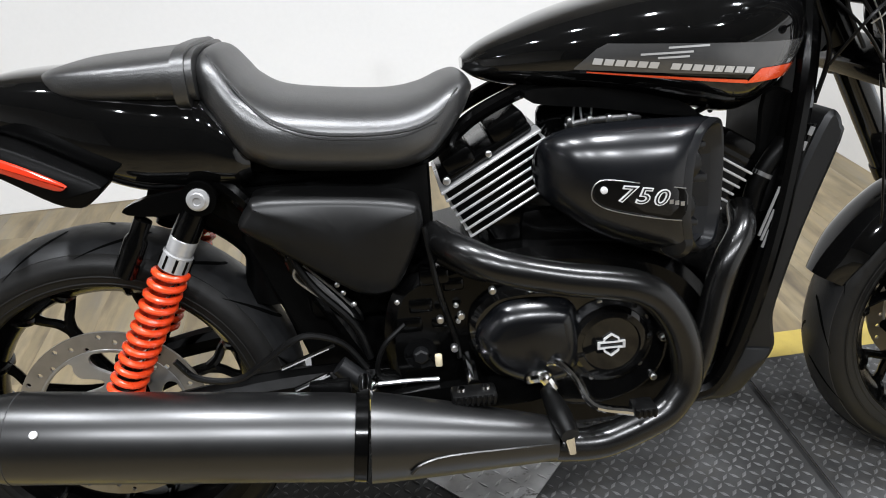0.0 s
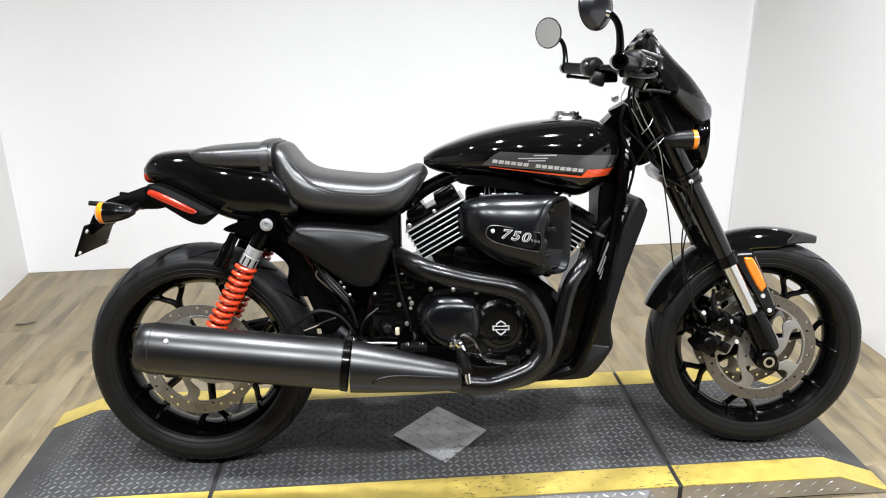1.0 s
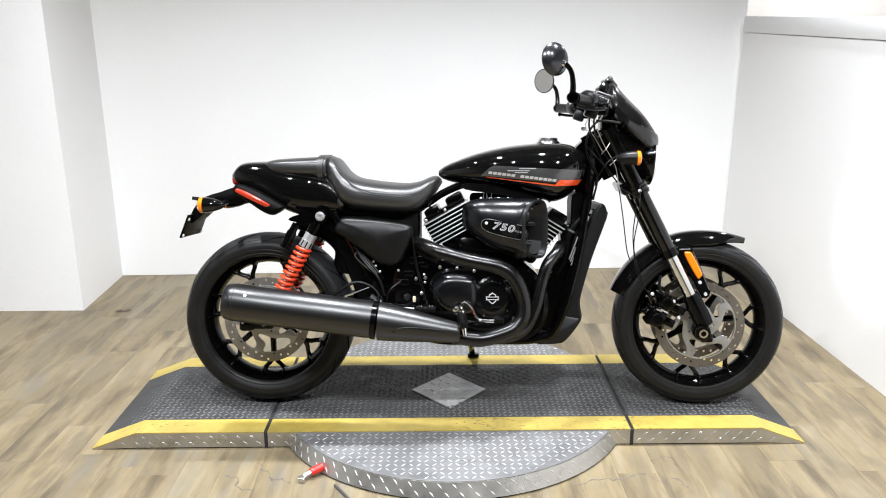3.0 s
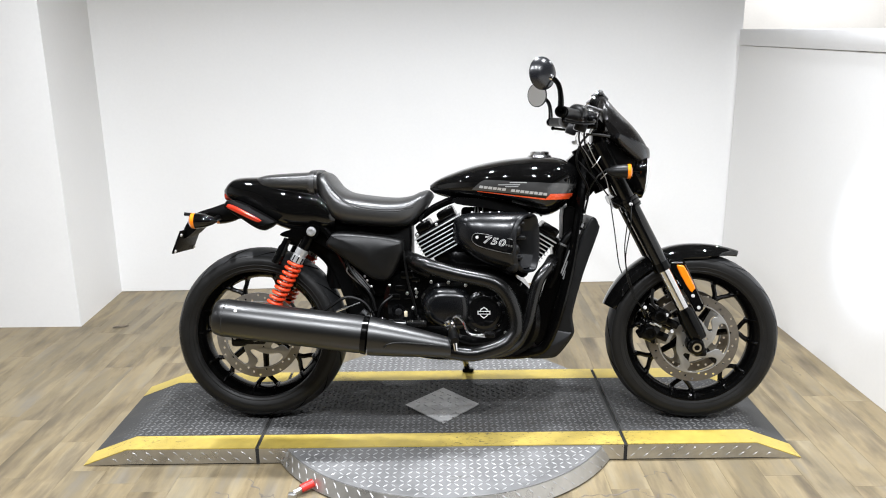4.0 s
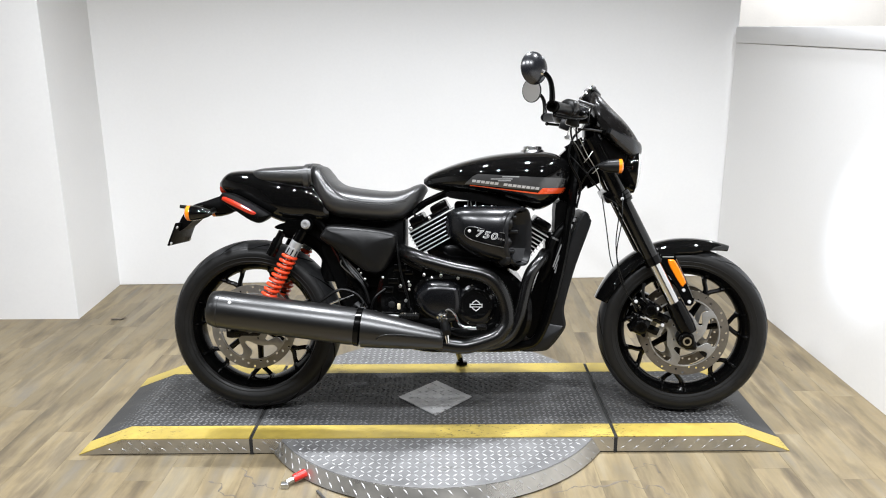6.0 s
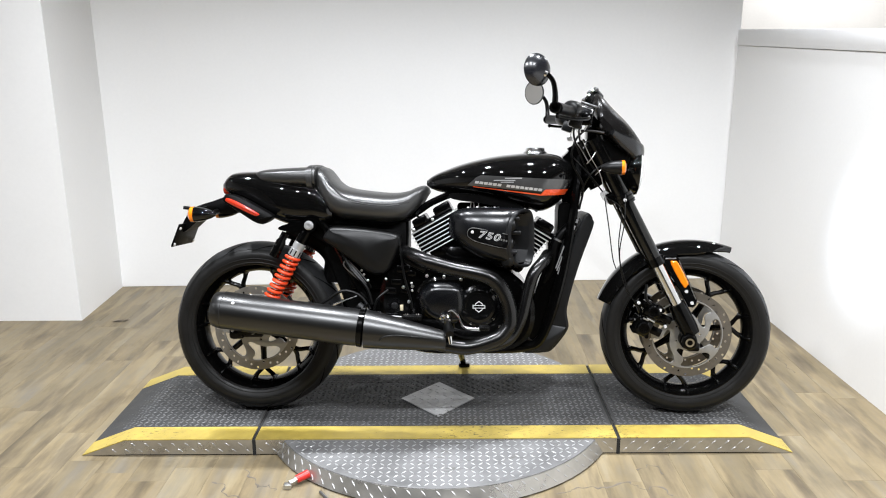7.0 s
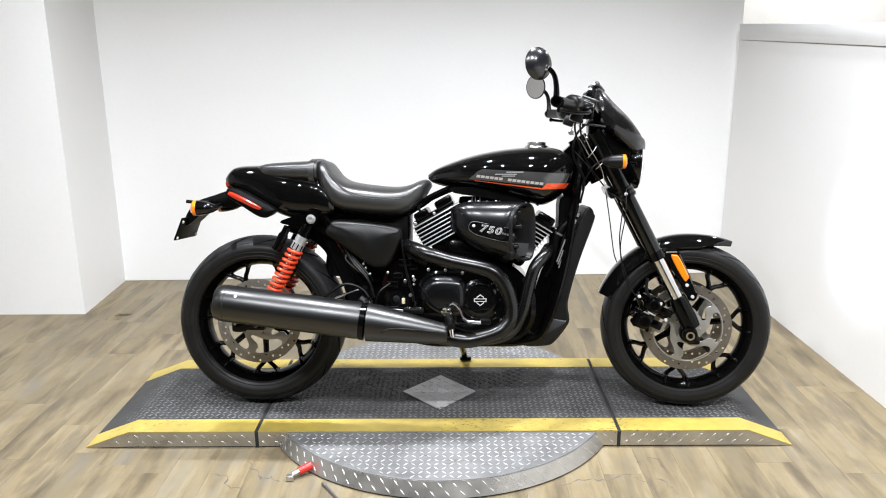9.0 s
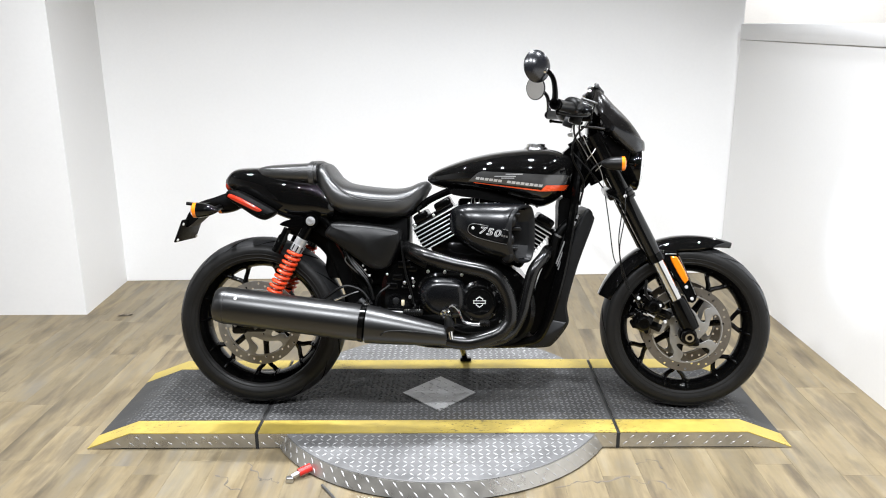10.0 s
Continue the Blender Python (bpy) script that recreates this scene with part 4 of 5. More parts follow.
# ---- seat, tail and tank
SEAT = ((-0.415, 0.80, 0.858, 0.100), (-0.400, 0.770, 0.868, 0.118), (-0.383, 0.735, 0.863, 0.130), (-0.366, 0.712, 0.842, 0.138), (-0.348, 0.700, 0.819, 0.144), (-0.31, 0.688, 0.797, 0.150),
        (-0.23, 0.680, 0.784, 0.154), (-0.15, 0.676, 0.778, 0.152), (-0.10, 0.686, 0.785, 0.138), (-0.066, 0.716, 0.799, 0.118), (-0.044, 0.745, 0.804, 0.096), (-0.030, 0.768, 0.797, 0.066), (-0.023, 0.778, 0.785, 0.03))
seat = group("seat", bike, Matrix.Translation((0.002, 0, -0.004)))
part("cushion", body(SEAT, 3.0, 56, 6), LEATHER, seat, "black stitched leather solo seat")
seam = [(-0.394, 0.860), (-0.375, 0.838), (-0.345, 0.800), (-0.31, 0.771), (-0.25, 0.751), (-0.15, 0.744), (-0.09, 0.756), (-0.052, 0.790)]
part("piping", tube([(x, -skin_y(SEAT, 3.0, x, z) - 0.0005, z) for x, z in seam], 0.0026, 6), LEATHER, seat)
part("stitch", tube([(x + 0.004, -skin_y(SEAT, 3.0, x + 0.004, z - 0.007) - 0.0003, z - 0.007) for x, z in seam[1:-1]], 0.0012, 6), DARK, seat)
PAD = ((-0.632, 0.835, 0.850, 0.060), (-0.612, 0.820, 0.856, 0.094), (-0.585, 0.809, 0.861, 0.110), (-0.53, 0.803, 0.865, 0.122), (-0.45, 0.800, 0.869, 0.130), (-0.408, 0.796, 0.872, 0.132))
part("rear_pad", body(PAD, 3.6, 44), LEATHER, seat, "black leather rear seat pad")
part("strap", loft([super_ring(x, 0.787 - g, 0.872 + g, 0.130 + g, 3.4, 44) for x, g in ((-0.437, 0.0), (-0.436, 0.004), (-0.418, 0.005), (-0.417, 0.001))]), LEATHER, seat, "wide leather strap")

COWL = ((-0.740, 0.785, 0.814, 0.065), (-0.722, 0.770, 0.836, 0.085), (-0.695, 0.758, 0.847, 0.098), (-0.625, 0.720, 0.850, 0.112), (-0.57, 0.685, 0.846, 0.120), (-0.515, 0.664, 0.840, 0.126),
        (-0.465, 0.658, 0.83, 0.128), (-0.41, 0.658, 0.82, 0.135), (-0.37, 0.662, 0.78, 0.132), (-0.35, 0.675, 0.74, 0.12))
tail = group("tail_section", bike)
part("cowl", body(COWL, 2.9, 44), GLOSS, tail, "glossy black tail cowl")
part("tail_lamp", body(((-0.746, 0.777, 0.796, 0.045), (-0.743, 0.768, 0.806, 0.060), (-0.735, 0.764, 0.814, 0.070), (-0.722, 0.765, 0.816, 0.066)), 2.4, 24), RED_LENS, tail, "red tail lamp lens")
strut = part("fender_strut", pillow(((-0.715, 0.752), (-0.703, 0.774), (-0.662, 0.766), (-0.60, 0.734), (-0.550, 0.705), (-0.547, 0.694), (-0.563, 0.679), (-0.581, 0.671), (-0.612, 0.680), (-0.658, 0.710), (-0.700, 0.738)), ((-0.07, 0.004), (-0.146, 0.0), (-0.153, 0.002), (-0.155, 0.005)), 3), PLASTIC, tail, "black side lamp housing")
part("side_lens", pillow(((-0.704, 0.756), (-0.693, 0.761), (-0.645, 0.739), (-0.594, 0.710), (-0.591, 0.702), (-0.606, 0.700), (-0.655, 0.723), (-0.701, 0.747)), ((-0.150, 0.0), (-0.158, 0.001), (-0.160, 0.004)), 3), RED_LENS, strut, "long red side lamp lens")
part("fender_arm", pillow(((-0.690, 0.775), (-0.734, 0.767), (-0.788, 0.749), (-0.825, 0.738), (-0.849, 0.727), (-0.850, 0.712), (-0.820, 0.702), (-0.771, 0.702), (-0.740, 0.698), (-0.70, 0.700), (-0.655, 0.725)),
                          ((-0.062, 0.016), (-0.056, 0.004), (0.056, 0.004), (0.062, 0.016)), 3), PLASTIC, tail, "black plastic rear mudguard tail")
part("under_tray", pillow(((-0.72, 0.760), (-0.68, 0.755), (-0.665, 0.72), (-0.70, 0.715)), ((-0.06, 0), (0.06, 0)), 3), PLASTIC, tail)
for s in (-1, 1):
    ind = part("rear_indicator", lathe(((0.0, 0.003), (0.004, 0.007), (0.018, 0.0145), (0.036, 0.0205), (0.056, 0.0248), (0.074, 0.0265)), (-0.746, s * 0.13, 0.704), (-1, 0, 0), 24), GLOSS, tail, "black bullet indicator")
    part("indicator_lens", lathe(((0.074, 0.0268), (0.086, 0.0262), (0.093, 0.018), (0.095, 0.001)), (-0.746, s * 0.13, 0.704), (-1, 0, 0), 24), AMBER_LENS, ind, "amber lens")
    part("indicator_stalk", tube([(-0.765, s * 0.118, 0.704), (-0.765, s * 0.05, 0.712)], 0.010, 8, 0), PLASTIC, tail)
    part("bracket_tab", tube([(-0.835, s * 0.10, 0.722), (-0.868, s * 0.105, 0.726)], 0.006, 8, 0), PLASTIC, tail)
plate_m = Matrix.Translation((-0.903, 0, 0.626)) @ Matrix.Rotation(radians(22), 4, "Y")
pl = part("plate_holder", box(-0.003, 0.003, -0.10, 0.10, -0.040, 0.045, 0.002, plate_m), PLASTIC, tail, "empty black number plate holder")
for py, pz in ((-0.088, -0.03), (-0.088, 0.03), (0.088, -0.03), (0.088, 0.03)):
    part("plate_bolt", lathe(((0, 0.006), (0.004, 0.005)), plate_m @ Vector((0.003, py, pz)), plate_m.to_3x3() @ Vector((1, 0, 0)), 10), BRIGHT, pl)
part("plate_bracket", pillow(((-0.875, 0.70), (-0.84, 0.715), (-0.83, 0.69), (-0.885, 0.64), (-0.90, 0.65)), ((-0.05, 0), (0.05, 0)), 3), PLASTIC, tail)

TANK = ((-0.032, 0.800, 0.818, 0.025), (-0.012, 0.786, 0.833, 0.052), (0.024, 0.776, 0.850, 0.078), (0.102, 0.764, 0.878, 0.122), (0.199, 0.750, 0.900, 0.150), (0.297, 0.724, 0.911, 0.160),
        (0.365, 0.710, 0.913, 0.157), (0.415, 0.733, 0.907, 0.140), (0.448, 0.768, 0.892, 0.115), (0.466, 0.80, 0.876, 0.085), (0.476, 0.825, 0.850, 0.035))
TN = 2.5
tank = group("fuel_tank", bike)
part("tank_shell", body(TANK, TN, 48, 6), GLOSS, tank, "glossy black fuel tank")


def lerp(x, *pts):
    for (a, u), (b_, v) in zip(pts, pts[1:]):
        if a <= x <= b_:
            return u + (v - u) * (x - a) / (b_ - a)
    return pts[0][1] if x < pts[0][0] else pts[-1][1]


part("side_panel", decal(TANK, TN, 0.113, 0.458, lambda x: lerp(x, (0.113, 0.802), (0.36, 0.780), (0.458, 0.776)), lambda x: lerp(x, (0.113, 0.804), (0.150, 0.836), (0.36, 0.824), (0.458, 0.820))), DECAL_GREY, tank, "dark grey tank graphic")
part("orange_stripe", decal(TANK, TN, 0.352, 0.455, lambda x: lerp(x, (0.352, 0.768), (0.455, 0.770)), lambda x: lerp(x, (0.352, 0.770), (0.370, 0.788), (0.455, 0.788)), 0.0024), STRIPE, tank, "orange stripe on the tank")
part("thin_stripe", decal(TANK, TN, 0.13, 0.352, lambda x: lerp(x, (0.13, 0.7965), (0.352, 0.768)), lambda x: lerp(x, (0.13, 0.7985), (0.352, 0.773)), 0.0026, nz=2), STRIPE, tank)
brand = group("brand_bars", tank)
for k in range(15):
    if k == 6:
        continue
    xa = 0.136 + 0.0149 * k
    part("bar", decal(TANK, TN, xa, xa + 0.0122, lambda x: lerp(x, (0.13, 0.8092), (0.357, 0.7822)), lambda x: lerp(x, (0.13, 0.8176), (0.357, 0.7906)), 0.0026, 2, 2, 0.3), DECAL_SILVER, brand)
for xa, xb, z in ((0.236, 0.292, 0.8255), (0.199, 0.270, 0.8185), (0.222, 0.265, 0.8125)):
    part("slash", decal(TANK, TN, xa, xb, lambda x: z - 0.0014, lambda x: z + 0.0014, 0.0026, 4, 1), DECAL_SILVER, brand)
cap = part("filler_cap", lathe(((0, 0.042), (0.004, 0.042), (0.008, 0.040), (0.010, 0.034), (0.018, 0.033), (0.021, 0.030), (0.021, 0.0005)), (0.346, 0.0, 0.909), (0.0, 0, 1), 36), FORKTUBE, tank, "chrome fuel filler cap")
part("tank_skirt", pillow(((0.06, 0.775), (0.18, 0.768), (0.27, 0.745), (0.305, 0.720), (0.26, 0.722), (0.16, 0.74), (0.06, 0.755)), ((-0.10, 0), (0.10, 0)), 3), PLASTIC, tank)

# ---- side cover, shock absorbers
COVER = ((-0.375, 0.621), (-0.362, 0.649), (-0.338, 0.663), (-0.213, 0.654), (-0.131, 0.640), (-0.115, 0.621), (-0.120, 0.586), (-0.152, 0.521), (-0.176, 0.502), (-0.215, 0.505), (-0.262, 0.536), (-0.332, 0.587))
part("side_cover", pillow(COVER, ((-0.09, 0.0), (-0.148, 0.001), (-0.155, 0.004), (-0.159, 0.008), (-0.1615, 0.012), (-0.167, 0.045), (-0.169, 0.08))), MATTE, bike, "matte charcoal side cover")
part("left_side_cover", pillow(COVER, ((0.09, 0.0), (0.148, 0.001), (0.155, 0.004), (0.159, 0.008), (0.1615, 0.012), (0.167, 0.045), (0.169, 0.08))), MATTE, bike)


def shock_absorber(s):
    g = group("shock_absorber", bike)
    a, b_ = Vector((-0.425, s * 0.118, 0.667)), Vector((-0.612, s * 0.118, 0.332))
    d = (b_ - a).normalized()
    u, v = frame_of(d)
    part("top_eye", lathe(((-0.022, 0.018), (-0.022, 0.025), (0.022, 0.025), (0.022, 0.018)), a, (0, 1, 0), 20), FRAME, g)
    part("top_bolt", lathe(((0.020, 0.016), (0.026, 0.016), (0.026, 0.0115), (0.034, 0.011), (0.034, 0.006), (0.031, 0.005)), a, (0, s, 0), 20), COLLAR, g)
    part("body", lathe(((0.02, 0.018), (0.04, 0.020), (0.055, 0.0205), (0.068, 0.0205), (0.072, 0.017), (0.13, 0.011), (0.29, 0.011), (0.32, 0.019), (0.37, 0.017)), a, d, 24), FRAME, g)
    part("adjuster", lathe(((0.068, 0.019), (0.070, 0.0205), (0.090, 0.0205), (0.091, 0.0195), (0.094, 0.0195), (0.095, 0.0225), (0.120, 0.0225), (0.122, 0.019)), a, d, 24), COLLAR, g, "chrome preload collar")
    for k in range(9):
        w = 2 * math.pi * k / 9
        part("collar_notch", tube([a + d * 0.097 + (u * math.cos(w) + v * math.sin(w)) * 0.0222, a + d * 0.118 + (u * math.cos(w) + v * math.sin(w)) * 0.0222], 0.0022, 6, 0), FRAME, g)
    part("damper_rod", tube([a + d * 0.10, a + d * 0.31], 0.012, 12, 0), CHROME, g)
    part("washer", lathe(((0.018, 0.0155), (0.0265, 0.0155), (0.0275, 0.012)), a, (0, s, 0), 24), COLLAR, g, "bright plated washer")
    turns, pts = 11.5, []
    for k in range(int(turns * 16) + 1):
        t = k / (turns * 16)
        w = 2 * math.pi * turns * t
        pts.append(a + d * (0.124 + 0.215 * t) + (u * math.cos(w) + v * math.sin(w)) * 0.0230)
    part("coil_spring", tube(pts, 0.0056, 10, 0), ORANGE, g, "bright orange coil spring")
    part("reservoir", tube([(-0.510, s * 0.122, 0.640), (-0.522, s * 0.122, 0.618), (-0.526, s * 0.122, 0.610), (-0.552, s * 0.122, 0.560)], [0.013, 0.013, 0.017, 0.017], 16, 0), FRAME, g)
    part("reservoir_bracket", pillow(((-0.41, 0.655), (-0.42, 0.680), (-0.50, 0.672), (-0.535, 0.655), (-0.49, 0.645)), ((s * 0.11, 0), (s * 0.13, 0)), 3), FRAME, g)
    part("lower_eye", lathe(((-0.02, 0.018), (-0.02, 0.024), (0.02, 0.024), (0.02, 0.018)), b_, (0, 1, 0), 20), FRAME, g)
    return g


shock_absorber(-1)
shock_absorber(1)

# ---- radiator shroud
rad = group("radiator", bike)
part("shroud", pillow(((0.497, 0.679), (0.516, 0.707), (0.529, 0.701), (0.536, 0.684), (0.537, 0.660), (0.490, 0.525), (0.456, 0.400), (0.453, 0.359), (0.459, 0.320), (0.446, 0.290), (0.408, 0.241), (0.379, 0.227), (0.302, 0.226), (0.321, 0.250), (0.386, 0.326), (0.406, 0.418), (0.433, 0.515)),
                      ((0.10, 0.008), (0.094, 0.0), (-0.094, 0.0), (-0.10, 0.008)), 3), SHROUD, rad, "dark charcoal plastic radiator shroud")
part("shroud_foot", pillow(((0.388, 0.327), (0.448, 0.318), (0.440, 0.290), (0.404, 0.245), (0.378, 0.232), (0.312, 0.230), (0.328, 0.250)), ((-0.096, 0.0), (-0.104, 0.002), (-0.107, 0.008)), 3, smooth=False), SHROUD, rad, "raised lower corner of the shroud")
part("core", box(0.40, 0.43, -0.085, 0.085, 0.30, 0.66, 0.004, Matrix.Translation((0.42, 0, 0.48)) @ Matrix.Rotation(radians(15), 4, "Y") @ Matrix.Translation((-0.42, 0, -0.48))), PLASTIC, rad)
side_strip = part("side_strip", pillow(((0.492, 0.690), (0.480, 0.690), (0.420, 0.520), (0.392, 0.418), (0.370, 0.330), (0.384, 0.328), (0.404, 0.418), (0.431, 0.515)), ((-0.090, 0.0), (-0.102, 0.0), (-0.104, 0.003)), 3, smooth=False), FRAME, rad, "gloss black edge of the radiator")
for k, (zz, ln, off) in enumerate(((0.500, 0.030, 0.004), (0.512, 0.052, -0.003), (0.520, 0.082, -0.010), (0.542, 0.066, 0.004), (0.560, 0.040, 0.011), (0.615, 0.012, 0.0), (0.652, 0.014, 0.0), (0.674, 0.014, 0.002))):
    xx = 0.407 + 0.36 * (zz - 0.48) + off
    part("label_bar", box(-0.0022 - 0.0016 * (k > 4), 0.0022 + 0.0016 * (k > 4), -0.1062, -0.1040, 0, ln, 0.0004, Matrix.Translation((xx, 0, zz)) @ Matrix.Rotation(radians(20), 4, "Y"), seg=1), LABEL, side_strip, "small pale label strip")

# ---- front end, turned a little to its right
front = group("front_fork", bike, STEER)
FA, FB = Vector((0.857, 0, 0.345)), Vector((0.534, 0, 0.965))
fd = (FB - FA).normalized()


def on_fork(z, y, off=0.0):
    t = (z - FA.z) / fd.z
    return FA + fd * t + Vector((fd.z * off, y, -fd.x * off))


for s in (-1, 1):
    y = s * 0.105
    part("upper_tube", tube([on_fork(0.535, y), on_fork(0.96, y)], 0.0265, 20, 0), GLOSS, front, "gloss black upper fork tube")
    part("fork_collar", tube([on_fork(0.535, y), on_fork(0.56, y)], 0.029, 20, 0), FRAME, front)
    part("slider", tube([on_fork(0.385, y), on_fork(0.54, y)], 0.0205, 20, 0), FORKTUBE, front, "polished lower fork tube")
    part("fork_bottom", join(tube([(0.879, y, 0.302), (0.866, y, 0.327), on_fork(0.375, y), on_fork(0.404, y)], [0.0285, 0.0315, 0.0305, 0.0275], 20, 3),
                             lathe(((-0.026, 0.028), (0.016, 0.0295), (0.020, 0.027)), (FWX - 0.006, y, FWZ - 0.010), (0, s, 0), 24), box(-0.018, 0.022, -0.018, 0.018, -0.040, -0.012, 0.006, Matrix.Translation((FWX + 0.010, y, FWZ - 0.006)))), FRAME, front)
    part("axle_cap", lathe(((0, 0.026), (0.012, 0.026), (0.015, 0.022), (0.015, 0.016)), (FWX - 0.006, s * 0.128, FWZ - 0.010), (0, s, 0), 20), FRAME, front)
    part("axle_nut", lathe(((0.012, 0.015), (0.019, 0.015), (0.019, 0.009), (0.014, 0.009)), (FWX - 0.006, s * 0.128, FWZ - 0.010), (0, s, 0), 16), CHROME, front)
    br = part("fender_bracket", pillow(((0.774, 0.552), (0.782, 0.566), (0.826, 0.567), (0.834, 0.556), (0.899, 0.414), (0.896, 0.396), (0.886, 0.388), (0.870, 0.390), (0.845, 0.438)), ((s * 0.072, 0), (s * 0.084, 0.0), (s * 0.088, 0.003)), 3, smooth=False), GLOSS, front, "gloss black bracket plate")
    # thin steel-coloured lines draw the glints on the plate's edges
    part("bracket_edge", tube([(0.788, s * 0.0885, 0.556), (0.824, s * 0.0885, 0.557)], 0.0022, 6, 0), STEEL, br)
    part("bracket_edge", tube([(0.833, s * 0.0885, 0.550), (0.862, s * 0.0885, 0.488), (0.893, s * 0.0885, 0.418)], 0.0016, 6, 0), STEEL, br)
    part("reflector", pillow(((0.805, 0.540), (0.818, 0.549), (0.832, 0.541), (0.865, 0.478), (0.863, 0.464), (0.849, 0.461)), ((s * 0.084, 0), (s * 0.093, 0.001), (s * 0.096, 0.004)), 4), AMBER_LENS, br, "long amber reflector")
    for q in ((0.861, 0.444), (0.881, 0.404)):
        part("bracket_bolt", lathe(((0, 0.0065), (0.005, 0.0055)), (q[0], s * 0.087, q[1]), (0, s, 0), 10), BRIGHT, br)
    at_cal = Matrix.Translation((0.735, s * 0.088, 0.345)) @ Matrix.Rotation(radians(24), 4, "Y")
    cal = part("caliper", join(box(-0.030, 0.030, -0.034, 0.034, 0.012, 0.062, 0.012, at_cal), box(-0.036, 0.022, -0.038, 0.038, -0.058, 0.004, 0.014, at_cal), box(0.02, 0.075, -0.006, 0.012 if s > 0 else 0.006, 0.014, 0.040, 0.004, at_cal),
                                box(0.02, 0.062, -0.006, 0.006, -0.040, -0.012, 0.004, at_cal), lathe(((0.0, 0.022), (0.008, 0.022), (0.011, 0.018), (0.011, 0.010), (0.006, 0.009)), at_cal @ Vector((-0.006, s * 0.034, -0.028)), (0, s, 0), 18),
                                lathe(((0.0, 0.020), (0.008, 0.020), (0.011, 0.016), (0.011, 0.009), (0.006, 0.008)), at_cal @ Vector((0.0, s * 0.030, 0.036)), (0, s, 0), 18)), ENGINE, front, "black four-piston brake caliper")
    for u, w, r in ((-0.034, 0.046, 0.009), (-0.036, -0.008, 0.008), (-0.030, -0.050, 0.009), (0.026, 0.052, 0.008), (0.016, -0.052, 0.007)):
        part("caliper_lug", lathe(((-0.030, r), (0.030, r), (0.036, r * 0.7), (0.036, r * 0.4), (0.032, r * 0.35)), at_cal @ Vector((u, 0, w)), (0, s, 0), 12), ENGINE, cal)
    part("pad_pin", tube([at_cal @ Vector((-0.012, s * 0.040, 0.008)), at_cal @ Vector((0.016, s * 0.040, 0.006))], 0.0028, 8, 0), STEEL, cal)
    part("pad_spring", box(-0.024, -0.004, s * 0.037 - 0.002, s * 0.037 + 0.002, 0.000, 0.005, 0.001, at_cal), STEEL, cal)
    part("banjo", tube([at_cal @ Vector((-0.02, s * 0.03, 0.055)), at_cal @ Vector((-0.045, s * 0.03, 0.07)), at_cal @ Vector((-0.06, s * 0.02, 0.11))], 0.005, 8), HOSE, cal)
    for q in ((0.771, 0.384), (0.789, 0.328), (0.699, 0.408)):
        part("caliper_bolt", lathe(((0, 0.0062), (0.006, 0.005)), (q[0], s * 0.118, q[1]), (0, s, 0), 10), BRIGHT, cal)
    ind = part("front_indicator", lathe(((0.0, 0.006), (0.012, 0.014), (0.03, 0.020), (0.06, 0.0225), (0.066, 0.0225)), (0.556, s * 0.206, 0.866), (1, 0, 0), 24), MATTE, front, "dark bullet indicator")
    part("indicator_lens", lathe(((0.064, 0.0235), (0.074, 0.023), (0.078, 0.016), (0.079, 0.001)), (0.556, s * 0.206, 0.866), (1, 0, 0), 24), AMBER_LENS, ind, "amber lens")
    part("indicator_stalk", tube([(0.590, s * 0.20, 0.866), (0.590, s * 0.11, 0.866)], 0.006, 8, 0), FRAME, front)

# triple clamps
for z, hgt in ((0.775, 0.018), (0.94, 0.014)):
    c = on_fork(z, 0)
    m = Matrix.Translation(c) @ Matrix.Rotation(radians(-27.5), 4, "Y")
    part("fork_yoke", box(-0.050, 0.024, -0.118, 0.118, -hgt, hgt, 0.008, m), FRAME, front)

# front mudguard
fend = []
for k in range(31):
    a = radians(160 - k * 97 / 30)
    g = []
    hw = 0.066 * min(1, 0.72 + k / 14, 0.35 + (30 - k) / 9)
    lift = 0.012 * max(0, (k - 20) / 10) ** 2
    for q in range(17):
        f = -1 + q / 8
        r = 0.3215 + lift - 0.040 * abs(f) ** 2.6 * min(1, 0.4 + (30 - k) / 12)
        g.append((FWX + r * math.cos(a), hw * f, FWZ + r * math.sin(a)))
    for q in range(16, -1, -1):
        f = -1 + q / 8
        r = 0.3175 + lift - 0.040 * abs(f) ** 2.6 * min(1, 0.4 + (30 - k) / 12)
        g.append((FWX + r * math.cos(a), hw * f * 0.96, FWZ + r * math.sin(a)))
    fend.append(g)
part("front_mudguard", loft(fend), GLOSS, front, "glossy black front mudguard")

# headlamp cowl


def dome(pts, anchor, half, n=4, power=2.3):
    """A shell with a side outline (x, z) at its middle that draws in towards the anchor at both sides."""
    o = outline(pts, n)
    rings = []
    for k in range(-9, 10):
        y = half * math.sin(k * math.pi / 18 * 0.985)
        f = max(0.04, (1 - (abs(y) / half) ** power)) ** (1 / power)
        rings.append([(anchor[0] + (x - anchor[0]) * f, y, anchor[1] + (z - anchor[1]) * f) for x, z in o])
    return loft(rings)


